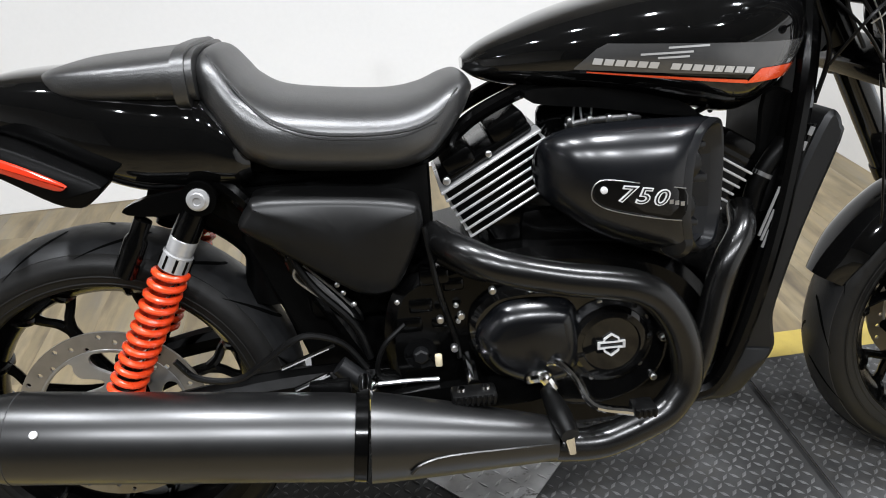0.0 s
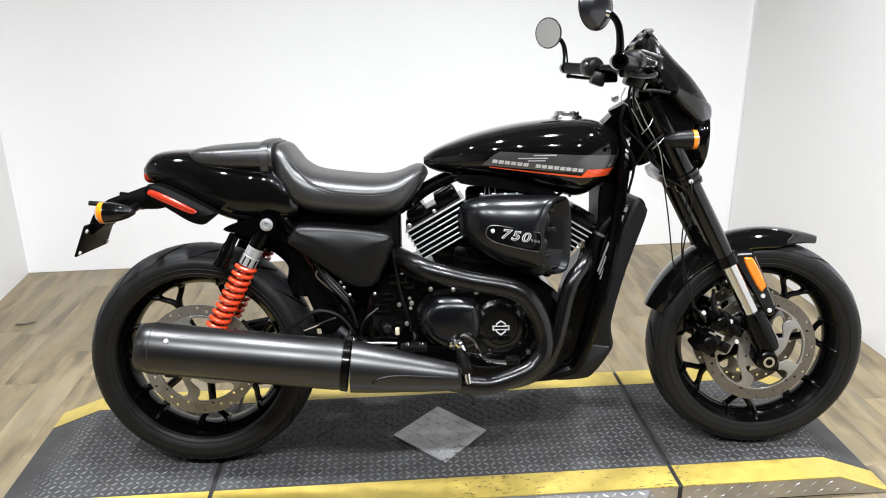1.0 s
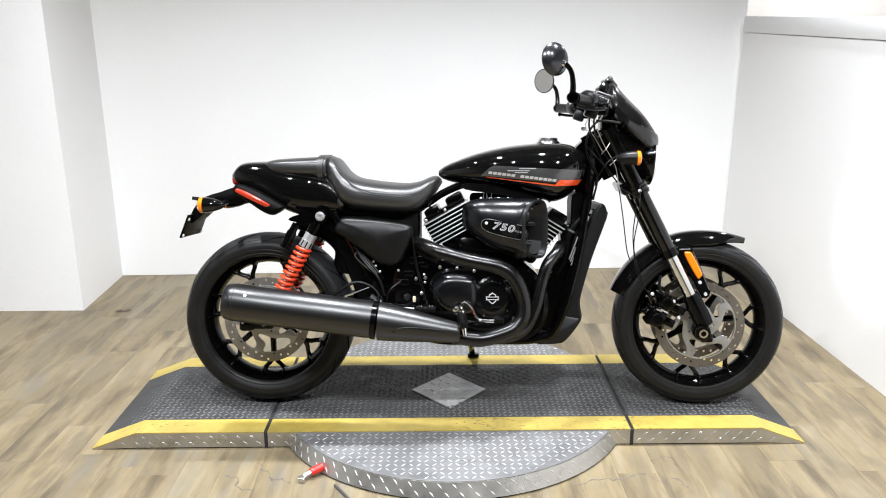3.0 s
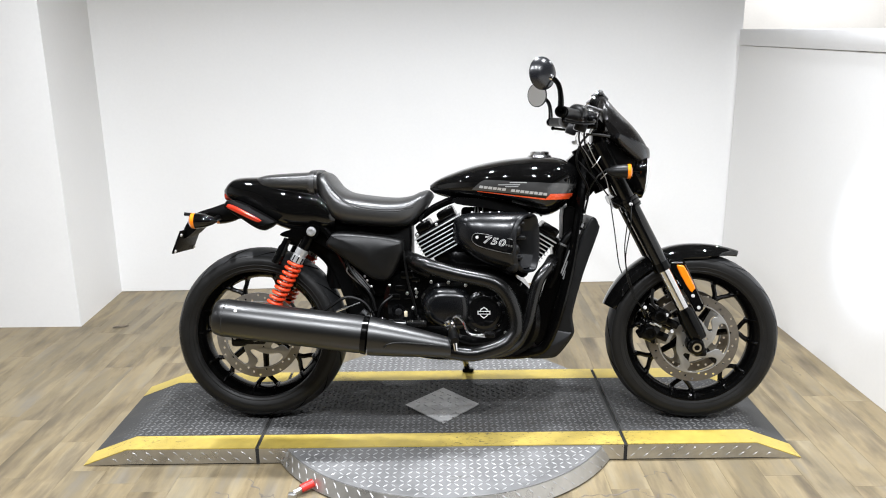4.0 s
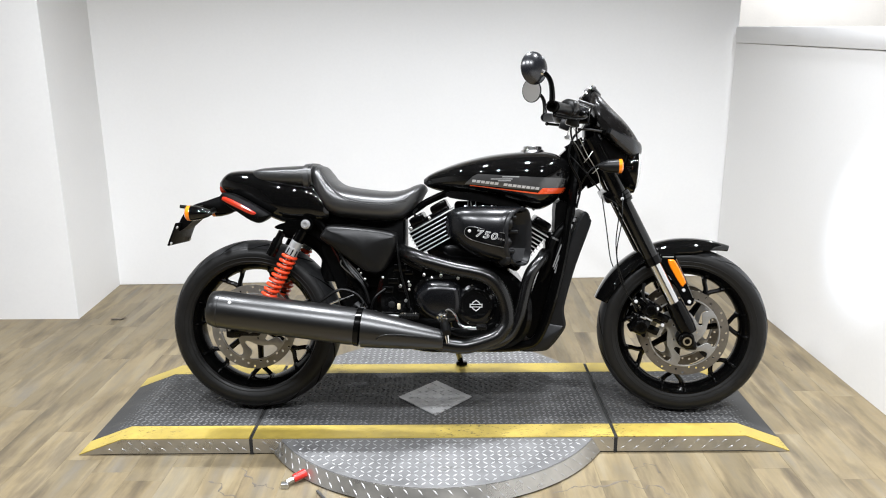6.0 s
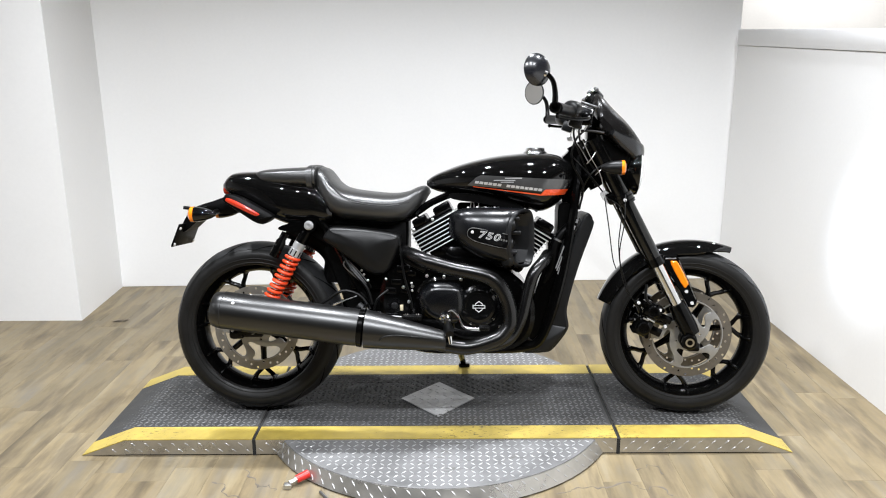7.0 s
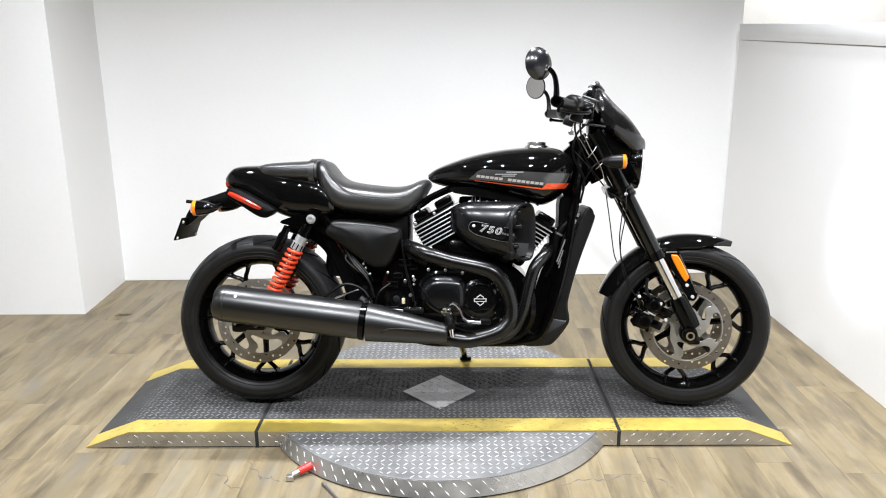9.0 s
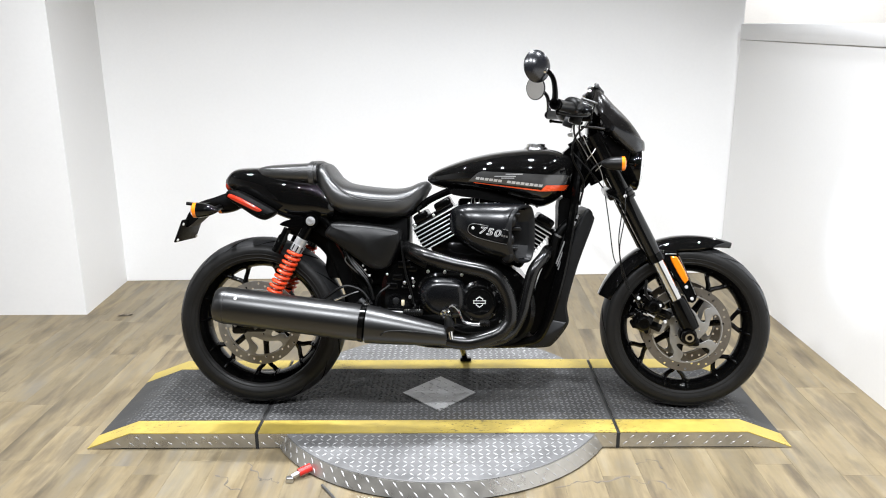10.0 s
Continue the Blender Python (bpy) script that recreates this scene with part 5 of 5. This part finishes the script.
COWL_SIDE = ((0.548, 1.107), (0.561, 1.124), (0.583, 1.111), (0.621, 1.070), (0.672, 1.019), (0.709, 0.970), (0.726, 0.936), (0.725, 0.908), (0.706, 0.886), (0.668, 0.898), (0.628, 0.930), (0.592, 0.962), (0.566, 1.002), (0.549, 1.046), (0.541, 1.082))
COWL_SIDE = [(x - 0.013, z - 0.007) for x, z in COWL_SIDE]
part("headlamp_cowl", dome(COWL_SIDE, (0.565, 1.003), 0.138), COWL_PAINT, front, "black headlamp cowl", sharp=60)
head = part("headlamp_shell", lathe(((0.0, 0.03), (0.01, 0.06), (0.045, 0.084), (0.062, 0.088), (0.070, 0.086)), (0.630, 0, 0.858), (1, 0, -0.06), 36), GLOSS, front)
part("headlamp_lens", lathe(((0.066, 0.084), (0.076, 0.075), (0.084, 0.045), (0.086, 0.001)), (0.630, 0, 0.858), (1, 0, -0.06), 36), LENS_CLEAR, head, "clear headlamp lens")

# bars, grips, switches and mirrors
part("handlebar", tube([(0.405, -0.41, 1.045), (0.455, -0.30, 1.040), (0.515, -0.16, 1.035), (0.545, -0.08, 1.005), (0.545, 0.08, 1.005), (0.515, 0.16, 1.035), (0.455, 0.30, 1.040), (0.405, 0.41, 1.045)], 0.0125, 12), FRAME, front)
part("riser", box(0.52, 0.565, -0.06, 0.06, 0.955, 1.01, 0.01), FRAME, front)
for s in (-1, 1):
    part("grip", tube([(0.405, s * 0.412, 1.045), (0.428, s * 0.36, 1.0425), (0.452, s * 0.305, 1.040)], [0.018, 0.0172, 0.018], 16, 3), HOSE, front, "black rubber grip")
    part("throttle_housing" if s < 0 else "switch_housing", lathe(((-0.030, 0.018), (-0.027, 0.025), (-0.018, 0.029), (0.018, 0.0295), (0.026, 0.026), (0.030, 0.018)), (0.457, s * 0.285, 1.045), (0.40, -s, -0.02), 22), SWITCH, front, "dark grey switch housing")
    part("switch_pod", box(-0.020, 0.020, -0.024, 0.024, -0.020, 0.018, 0.006, Matrix.Translation((0.470, s * 0.245, 1.012)) @ Matrix.Rotation(radians(20), 4, "Y")), SWITCH, front)
    part("switch_button", lathe(((0, 0.007), (0.006, 0.007), (0.008, 0.004)), (0.440, s * 0.262, 1.052), (-1, 0, 0.2), 10), DULL, front)
    part("brake_lever" if s < 0 else "clutch_lever", tube([(0.505, s * 0.24, 1.028), (0.505, s * 0.30, 1.018), (0.46, s * 0.365, 1.014), (0.407, s * 0.42, 1.021)], [0.0075, 0.0062, 0.0052, 0.0056], 8), FRAME, front)
    part("lever_ball", lathe(((-0.008, 0.003), (-0.0055, 0.006), (0.0, 0.0076), (0.0055, 0.006), (0.008, 0.003)), (0.407, s * 0.421, 1.021), (-0.5, s, 0), 14), FRAME, front)
    part("lever_mount", box(0.482, 0.522, -0.022, 0.022, 1.000, 1.040, 0.006, Matrix.Translation((0, s * 0.235, 0))), FRAME, front)
    mir = group("mirror", front)
    mir.parent = front
    part("mirror_clamp", lathe(((-0.016, 0.016), (0.0, 0.0175), (0.018, 0.0175), (0.020, 0.0155), (0.020, 0.010), (0.006, 0.009)), (0.398, s * 0.425, 1.046), (0, s, 0), 20), FRAME, mir)
    part("stem_joint", lathe(((-0.010, 0.006), (-0.008, 0.0098), (0.012, 0.0092), (0.016, 0.006)), (0.366, s * 0.446, 1.142), (-1, -s * 0.1, 0.3), 14), CHROME, mir)
    part("mirror_stem", tube([(0.398, s * 0.432, 1.05), (0.398, s * 0.438, 1.085), (0.392, s * 0.442, 1.118), (0.377, s * 0.444, 1.138), (0.356, s * 0.444, 1.142)], [0.0098, 0.0082, 0.0074, 0.007, 0.007], 10), FRAME, mir)
    nrm = Vector((-0.62, -s * 0.78, -0.05)).normalized()
    o = Vector((0.346, s * 0.444, 1.154))
    part("mirror_back", lathe(((-0.020, 0.012), (-0.018, 0.022), (-0.010, 0.040), (0.0, 0.0475), (0.004, 0.0475), (0.004, 0.043)), o, nrm, 36), MIRROR_BACK, mir, "round dark mirror back")
    part("mirror_glass", lathe(((0.0025, 0.0440), (0.0045, 0.0440)), o, nrm, 36), MIRROR, mir, "round mirror glass")
gauge = part("speedometer", lathe(((-0.03, 0.03), (-0.02, 0.042), (0.012, 0.046), (0.018, 0.044)), (0.535, 0, 1.090), (-0.75, 0, 0.66), 28), PLASTIC, front)
part("gauge_bezel", lathe(((0.016, 0.047), (0.022, 0.046), (0.022, 0.040)), (0.535, 0, 1.090), (-0.75, 0, 0.66), 28, cap=False), CHROME, gauge, "chrome gauge ring")
for k, (gx, gz) in enumerate(((0.549, 1.126), (0.527, 1.117), (0.511, 1.094))):
    part("gauge_clip", box(-0.007, 0.007, -0.05 + 0.012 * k, -0.03 + 0.012 * k, -0.006, 0.006, 0.002, Matrix.Translation((gx, 0, gz)) @ Matrix.Rotation(radians(-40), 4, "Y")), DULL, gauge)
res_m = Matrix.Translation((0.504, -0.205, 1.040)) @ Matrix.Rotation(radians(20), 4, "Y")
resv = part("brake_reservoir", box(-0.024, 0.024, -0.026, 0.026, -0.030, 0.024, 0.006, res_m), SWITCH, front)
part("reservoir_lid", box(-0.027, 0.027, -0.029, 0.029, 0.022, 0.030, 0.003, res_m), DULL, resv, "dark metal reservoir lid")
part("sight_glass", box(-0.013, 0.013, -0.0275, -0.025, -0.014, 0.010, 0.001, res_m), NOSE_GREY, resv)
for x0, x1, z0, z1 in ((-0.018, 0.018, 0.012, 0.015), (-0.018, 0.018, -0.020, -0.017), (-0.018, -0.015, -0.017, 0.012), (0.015, 0.018, -0.017, 0.012)):
    part("sight_frame", box(x0, x1, -0.0285, -0.025, z0, z1, 0.0008, res_m), STEEL, resv)
part("lever_link", tube([(0.529, -0.205, 1.063), (0.517, -0.21, 1.02), (0.500, -0.21, 0.985)], 0.0026, 8), STEEL, front)
part("lever_link", tube([(0.488, -0.21, 0.984), (0.53, -0.205, 0.982), (0.570, -0.20, 0.975)], 0.004, 8), SWITCH, front)
part("banjo_bolt", lathe(((0, 0.008), (0.012, 0.008), (0.013, 0.004)), (0.572, -0.20, 0.975), (0, -1, 0), 10), FRAME, front)
for y in (-0.105, 0.105):
    part("clamp_ring", tube([on_fork(0.742, y), on_fork(0.774, y)], 0.0345, 22, 0), GLOSS, front, "gloss black clamp ring")
    part("clamp_bolt", lathe(((0, 0.006), (0.006, 0.005)), on_fork(0.757, y) + Vector((0, -0.034, 0)), (0, -1, 0), 10), BRIGHT, front)
    for z in (0.748, 0.762):
        part("clamp_lip", tube([on_fork(z, y), on_fork(z + 0.0035, y)], 0.0358, 22, 0), FRAME, front)
part("cowl_nose", dome(((0.667, 0.921), (0.682, 0.938), (0.697, 0.945), (0.7165, 0.934), (0.7165, 0.899), (0.695, 0.8765), (0.668, 0.887)), (0.565, 1.003), 0.1392), NOSE_GREY, front, "dark cowl nose with a reflection put into its blue-grey colour", sharp=60)
part("headlamp_bracket", pillow(((0.560, 0.925), (0.590, 0.965), (0.640, 0.960), (0.665, 0.915), (0.650, 0.860), (0.600, 0.855)), ((-0.085, 0.006), (-0.078, 0.0), (0.078, 0.0), (0.085, 0.006)), 3), PLASTIC, front)
part("cowl_bracket", tube([(0.545, -0.09, 1.00), (0.585, -0.10, 0.985), (0.625, -0.10, 0.975)], 0.006, 8), FRAME, front)
part("top_yoke_bolt", lathe(((0, 0.0095), (0.006, 0.0095), (0.007, 0.006), (0.003, 0.0055)), (0.462, -0.06, 0.962), (0, -1, 0), 12), STEEL, front)

# ---- cables and hoses
wires = group("cables", bike)
for pts, r in (
        ([(0.57, -0.12, 0.76), (0.585, -0.125, 0.66), (0.60, -0.12, 0.56), (0.615, -0.10, 0.52)], 0.003),
        ([(0.575, -0.13, 0.76), (0.620, -0.15, 0.72), (0.615, -0.145, 0.60), (0.640, -0.12, 0.47), (0.70, -0.10, 0.38)], 0.003),
        ([(0.635, -0.14, 0.77), (0.630, -0.16, 0.68), (0.618, -0.15, 0.56), (0.66, -0.13, 0.43)], 0.003),
        ([(0.50, -0.20, 1.03), (0.475, -0.17, 0.98), (0.50, -0.14, 0.90), (0.56, -0.13, 0.82)], 0.005),
        ([(0.46, -0.25, 1.02), (0.455, -0.20, 0.96), (0.50, -0.13, 0.87), (0.54, -0.12, 0.80)], 0.005),
        ([(0.52, -0.10, 1.0), (0.47, -0.12, 0.95), (0.46, -0.12, 0.88), (0.50, -0.10, 0.80), (0.49, -0.09, 0.72)], 0.006),
        ([(0.56, -0.14, 0.87), (0.52, -0.15, 0.84), (0.49, -0.12, 0.78)], 0.004),
        ([(0.46, -0.11, 0.90), (0.52, -0.145, 0.83), (0.56, -0.14, 0.78)], 0.004)):
    part("cable", tube(pts, r * 0.62, 8), HOSE, wires)
for pts, r in (
        ([(0.467, -0.16, 0.984), (0.486, -0.15, 0.956), (0.515, -0.14, 0.90), (0.553, -0.135, 0.834), (0.567, -0.13, 0.769), (0.577, -0.13, 0.737)], 0.0026),
        ([(0.455, -0.17, 0.985), (0.448, -0.16, 0.955), (0.475, -0.15, 0.935), (0.51, -0.14, 0.88)], 0.003),
        ([(0.533, -0.14, 0.909), (0.52, -0.15, 0.89), (0.506, -0.14, 0.872)], 0.0028),
        ([(0.562, -0.14, 0.862), (0.548, -0.15, 0.85), (0.534, -0.14, 0.835)], 0.0028)):
    part("cable", tube(pts, r * 0.45, 8), STEEL, wires, "thin bright metal cable")
for pts, r in (
        ([(-0.498, -0.15, 0.427), (-0.47, -0.15, 0.395), (-0.413, -0.15, 0.386), (-0.367, -0.15, 0.412), (-0.321, -0.15, 0.442), (-0.287, -0.15, 0.445), (-0.247, -0.15, 0.426), (-0.217, -0.155, 0.385)], 0.0052),
        ([(-0.155, -0.15, 0.45), (-0.19, -0.16, 0.42), (-0.20, -0.16, 0.375), (-0.16, -0.16, 0.355)], 0.004),
        ([(-0.115, -0.15, 0.60), (-0.10, -0.16, 0.50), (-0.08, -0.15, 0.42), (-0.075, -0.15, 0.385)], 0.0045),
        ([(-0.33, -0.13, 0.62), (-0.29, -0.14, 0.53), (-0.23, -0.15, 0.46), (-0.21, -0.15, 0.40)], 0.006)):
    part("hose", tube(pts, r, 8), HOSE, wires)

# ---- small hardware round the side cover and clutch cover
hang = part("peg_bracket", pillow(((-0.322, 0.560), (-0.300, 0.556), (-0.225, 0.475), (-0.220, 0.445), (-0.270, 0.484), (-0.312, 0.527)), ((-0.100, 0.0), (-0.118, 0.0), (-0.121, 0.004)), 3), FRAME, chassis, "black cast passenger peg bracket")
part("bracket_face", pillow(((-0.296, 0.538), (-0.284, 0.532), (-0.238, 0.474), (-0.232, 0.456), (-0.262, 0.484), (-0.296, 0.522)), ((-0.118, 0.0), (-0.1225, 0.0), (-0.1235, 0.002)), 3), DULL, hang, "bare metal bracket face")
# glints along the black bracket's outline, laid on as bright lines
part("bracket_edge", tube([(-0.304, -0.121, 0.550), (-0.310, -0.121, 0.528), (-0.270, -0.121, 0.489), (-0.232, -0.121, 0.460)], 0.0024, 6), STEEL, hang)
part("bracket_edge", tube([(-0.296, -0.121, 0.548), (-0.262, -0.121, 0.512), (-0.230, -0.121, 0.474)], 0.0020, 6), STEEL, hang)
for k in range(5):
    part("frame_bolt", lathe(((0, 0.0040), (0.003, 0.0036), (0.004, 0.0015)), (-0.345 + 0.0135 * k, -0.118, 0.602 - 0.0105 * k), (0, -1, 0.2), 8), STEEL, chassis)
for bx, bz in ((-0.076, 0.473), (-0.074, 0.447), (-0.163, 0.487), (-0.242, 0.498), (-0.228, 0.478), (-0.250, 0.512)):
    part("frame_bolt", lathe(((0, 0.0045), (0.004, 0.0038), (0.005, 0.0015)), (bx, -0.150 if bx > -0.2 else -0.120, bz), (0, -1, 0.1), 10), STEEL, chassis)
for bx, bz, bw in ((-0.105, 0.52, 0.022), (-0.128, 0.475, 0.018), (-0.078, 0.505, 0.016), (-0.148, 0.445, 0.020), (-0.10, 0.445, 0.014)):
    part("wiring_clip", box(bx - bw, bx + bw, -0.150, -0.12, bz - bw * 0.6, bz + bw * 0.6, 0.004), ENGINE, chassis)
part("hose_elbow", tube([(-0.095, -0.15, 0.552), (-0.06, -0.165, 0.535), (-0.03, -0.16, 0.520)], 0.011, 12), HOSE, chassis)
part("swingarm_pivot", lathe(((0, 0.024), (0.010, 0.024), (0.013, 0.018), (0.013, 0.010), (0.009, 0.009)), (-0.190, -0.145, 0.352), (0, -1, 0), 20), FRAME, chassis)
part("chrome_link", tube([(-0.345, -0.15, 0.397), (-0.305, -0.15, 0.412), (-0.262, -0.15, 0.428)], 0.0036, 8), CHROME, chassis)
part("chrome_link", tube([(-0.329, -0.15, 0.359), (-0.275, -0.15, 0.380)], 0.0042, 8, 0), CHROME, chassis)

# ---- foot controls and stand
ctrl = group("foot_controls", bike)
part("rear_set", pillow(((-0.20, 0.335), (-0.17, 0.352), (-0.06, 0.355), (0.03, 0.352), (0.05, 0.32), (-0.05, 0.315)), ((-0.165, 0), (-0.185, 0)), 3), FRAME, ctrl)
peg = part("passenger_peg", box(-0.099, -0.034, -0.262, -0.226, 0.366, 0.382, 0.005), HOSE, ctrl, "black ribbed rubber passenger peg")
for k in range(8):
    part("peg_rib", box(-0.096 + 0.0078 * k, -0.092 + 0.0078 * k, -0.2645, -0.256, 0.366, 0.380, 0.001), HOSE, peg)
part("peg_bolt", lathe(((0, 0.007), (0.004, 0.006)), (-0.084, -0.244, 0.382), (0, 0, 1), 10), CHROME, peg)
part("peg_bolt", lathe(((0, 0.007), (0.004, 0.006)), (-0.049, -0.244, 0.382), (0, 0, 1), 10), CHROME, peg)
part("peg_arm", tube([(-0.062, -0.15, 0.385), (-0.062, -0.22, 0.375)], 0.010, 10, 0), CHROME, ctrl)
part("linkage", tube([(-0.205, -0.165, 0.362), (-0.15, -0.165, 0.362), (-0.11, -0.165, 0.360)], 0.0036, 10), STEEL, ctrl)
part("linkage_joint", lathe(((-0.009, 0.004), (-0.006, 0.0085), (0.0, 0.0105), (0.006, 0.0085), (0.009, 0.004)), (-0.212, -0.166, 0.362), (0, -1, 0.3), 14), CHROME, ctrl)
part("master_cylinder", tube([(-0.258, -0.16, 0.398), (-0.221, -0.165, 0.364)], 0.0155, 14, 0), SHROUD, ctrl)
part("connector", box(-0.114, -0.103, -0.170, -0.160, 0.382, 0.402, 0.003), CREAM, ctrl, "small cream plastic connector")
fp = part("rider_peg", tube([(0.046, -0.215, 0.350), (0.052, -0.26, 0.340), (0.058, -0.305, 0.328)], [0.011, 0.0165, 0.0135], 14), HOSE, ctrl, "black rider footpeg")
part("peg_feeler", tube([(0.058, -0.298, 0.322), (0.062, -0.302, 0.298)], [0.008, 0.0055], 10, 0), CHROME, fp)
part("peg_clevis", tube([(0.035, -0.17, 0.345), (0.025, -0.195, 0.362), (0.042, -0.212, 0.372), (0.055, -0.215, 0.352)], 0.010, 10), CHROME, ctrl)
part("brake_pedal", tube([(0.03, -0.18, 0.365), (0.062, -0.20, 0.388), (0.085, -0.225, 0.375), (0.105, -0.26, 0.345), (0.155, -0.285, 0.343)], 0.0062, 10), CHROME, ctrl, "chrome brake pedal")
pad = part("pedal_pad", box(0.152, 0.185, -0.30, -0.265, 0.340, 0.354, 0.004), HOSE, ctrl, "black rubber pedal pad")
for k in range(4):
    part("pad_rib", box(0.155 + 0.0076 * k, 0.159 + 0.0076 * k, -0.302, -0.296, 0.341, 0.353, 0.001), HOSE, pad)
part("side_stand", tube([(0.065, 0.11, 0.245), (0.078, 0.24, 0.155), (0.088, 0.372, 0.078)], 0.012, 10), FRAME, ctrl)
part("stand_foot", box(0.07, 0.115, 0.355, 0.385, 0.0595, 0.074, 0.004), FRAME, ctrl)

# assemblies with pieces of their own hang directly on the motorcycle
for sub_group in list(bike.children):
    for piece in list(sub_group.children):
        if len(piece.children):
            local = sub_group.matrix_basis @ piece.matrix_basis
            piece.parent = bike
            piece.matrix_basis = local

# ---------------------------------------------------------------- loose things on the floor
pin = tagged(group("locking_pin"), "steel locking pin with a red grip beside the turntable", "pin")
part("grip", tube([(-0.432, -0.494, 0.020), (-0.398, -0.472, 0.027)], [0.0125, 0.0135], 12, 0), RED_GRIP, pin, "red vinyl grip")
part("shaft", tube([(-0.452, -0.508, 0.015), (-0.430, -0.493, 0.020)], 0.008, 10, 0), STEEL, pin)
part("bracket", box(-0.468, -0.444, -0.524, -0.504, 0.001, 0.017, 0.003), STEEL, pin)
tool = tagged(group("metal_strip"), "short dull metal strip lying on the floor beside the turntable", "strip")
part("bar", tube([(-0.352, -0.540, 0.0045), (-0.322, -0.583, 0.0045), (-0.292, -0.628, 0.0045)], 0.0042, 8, 3), DULL, tool)
part("tip", box(-0.298, -0.284, -0.640, -0.624, 0.001, 0.008, 0.002), STEEL, tool)
b = bmesh.new()
grid = [[b.verts.new((-1.62 + 0.017 * (i - 2) + 0.004 * j, 1.035 + 0.012 * (j - 1) + 0.004 * i, 0.004 + 0.006 * math.sin(2.1 * i + 1.3 * j) ** 2)) for j in range(3)] for i in range(5)]
for i in range(4):
    for j in range(2):
        b.faces.new((grid[i][j], grid[i + 1][j], grid[i + 1][j + 1], grid[i][j + 1]))
bmesh.ops.solidify(b, geom=b.faces[:], thickness=0.0012)
scrap = tagged(part("paper_scrap", b, LEAF), "small crumpled brown paper scrap on the floor", "scrap")

for line in (((-0.622, -0.402), (-0.581, -0.456), (-0.545, -0.505), (-0.520, -0.491), (-0.492, -0.533)),
             ((0.370, -0.559), (0.419, -0.527), (0.475, -0.514), (0.536, -0.518), (0.603, -0.486), (0.640, -0.529), (0.689, -0.515), (0.722, -0.562)),
             ((0.651, -0.414), (0.706, -0.384), (0.722, -0.444)), ((-0.70, -0.47), (-0.66, -0.50), (-0.645, -0.55), (-0.60, -0.56)), ((1.492, 0.357), (1.480, 0.42), (1.474, 0.517))):
    chip = random.Random(len(line))
    way = [Vector((x + chip.uniform(-0.008, 0.008), y + chip.uniform(-0.006, 0.006), 0.0)) for x, y, z in smooth_path([(x, y, 0) for x, y in line], 4)]
    b = tube(way, [chip.choice((0.0008, 0.0016, 0.0026, 0.0045)) for q in way], 6, 3)
    b.transform(Matrix.Translation((0, 0, 0.0002)) @ Matrix.Diagonal((1, 1, 0.12, 1)))
    part("crack", b, CRACK, floor, "chipped grey crack in the floor")

# ---------------------------------------------------------------- floor planks
PLW = 0.125
plank_meshes = {}
rnd = random.Random(4)
cols = []
x = -2.6
while x < RIGHT_X - 0.002:
    cols.append(x)
    x += PLW


def plank_mesh(w, l):
    key = (round(w, 3), round(l, 3))
    if key not in plank_meshes:
        plank_meshes[key] = mesh_of(box(-w / 2 + 0.00015, w / 2 - 0.00015, -l / 2 + 0.00015, l / 2 - 0.00015, -0.004, 0.0, 0.0003, seg=1), "plank", PLANK)
    return plank_meshes[key]


for x in cols:
    w = min(PLW, RIGHT_X - x)
    y, first = -2.52, rnd.uniform(0.15, 0.91)
    while y < BACK_Y + 0.11:
        l, first = first, 0.91
        y1 = min(y + l, BACK_Y + 0.11)
        if y1 - y > 0.03:
            ob = new("plank", plank_mesh(w, y1 - y))
            ob.parent = floor
            ob.location = (x + w / 2, (y + y1) / 2, 0.0)
        y = y1
rest_m = []
for x0, x1, y0, y1 in ((-5.0, -2.6, -7.0, 1.06), (-2.6, RIGHT_X, -7.0, -2.52), (RIGHT_X, 4.4, -7.0, 3.9)):
    xx = x0
    while xx < x1 - 0.01:
        xe = min(xx + PLW, x1)
        yy = y0
        while yy < y1 - 0.01:
            ye = min(yy + 0.91, y1)
            rest_m.append((xx, xe, yy, ye))
            yy = ye
        xx = xe
vs, fs = [], []
for xa, xb, ya, yb in rest_m:
    n0 = len(vs)
    vs += [(xa + 0.0004, ya + 0.0004, -0.0005), (xb - 0.0004, ya + 0.0004, -0.0005), (xb - 0.0004, yb - 0.0004, -0.0005), (xa + 0.0004, yb - 0.0004, -0.0005)]
    fs.append((n0, n0 + 1, n0 + 2, n0 + 3))
stuff("far_planks", vs, fs, PLANK, floor)
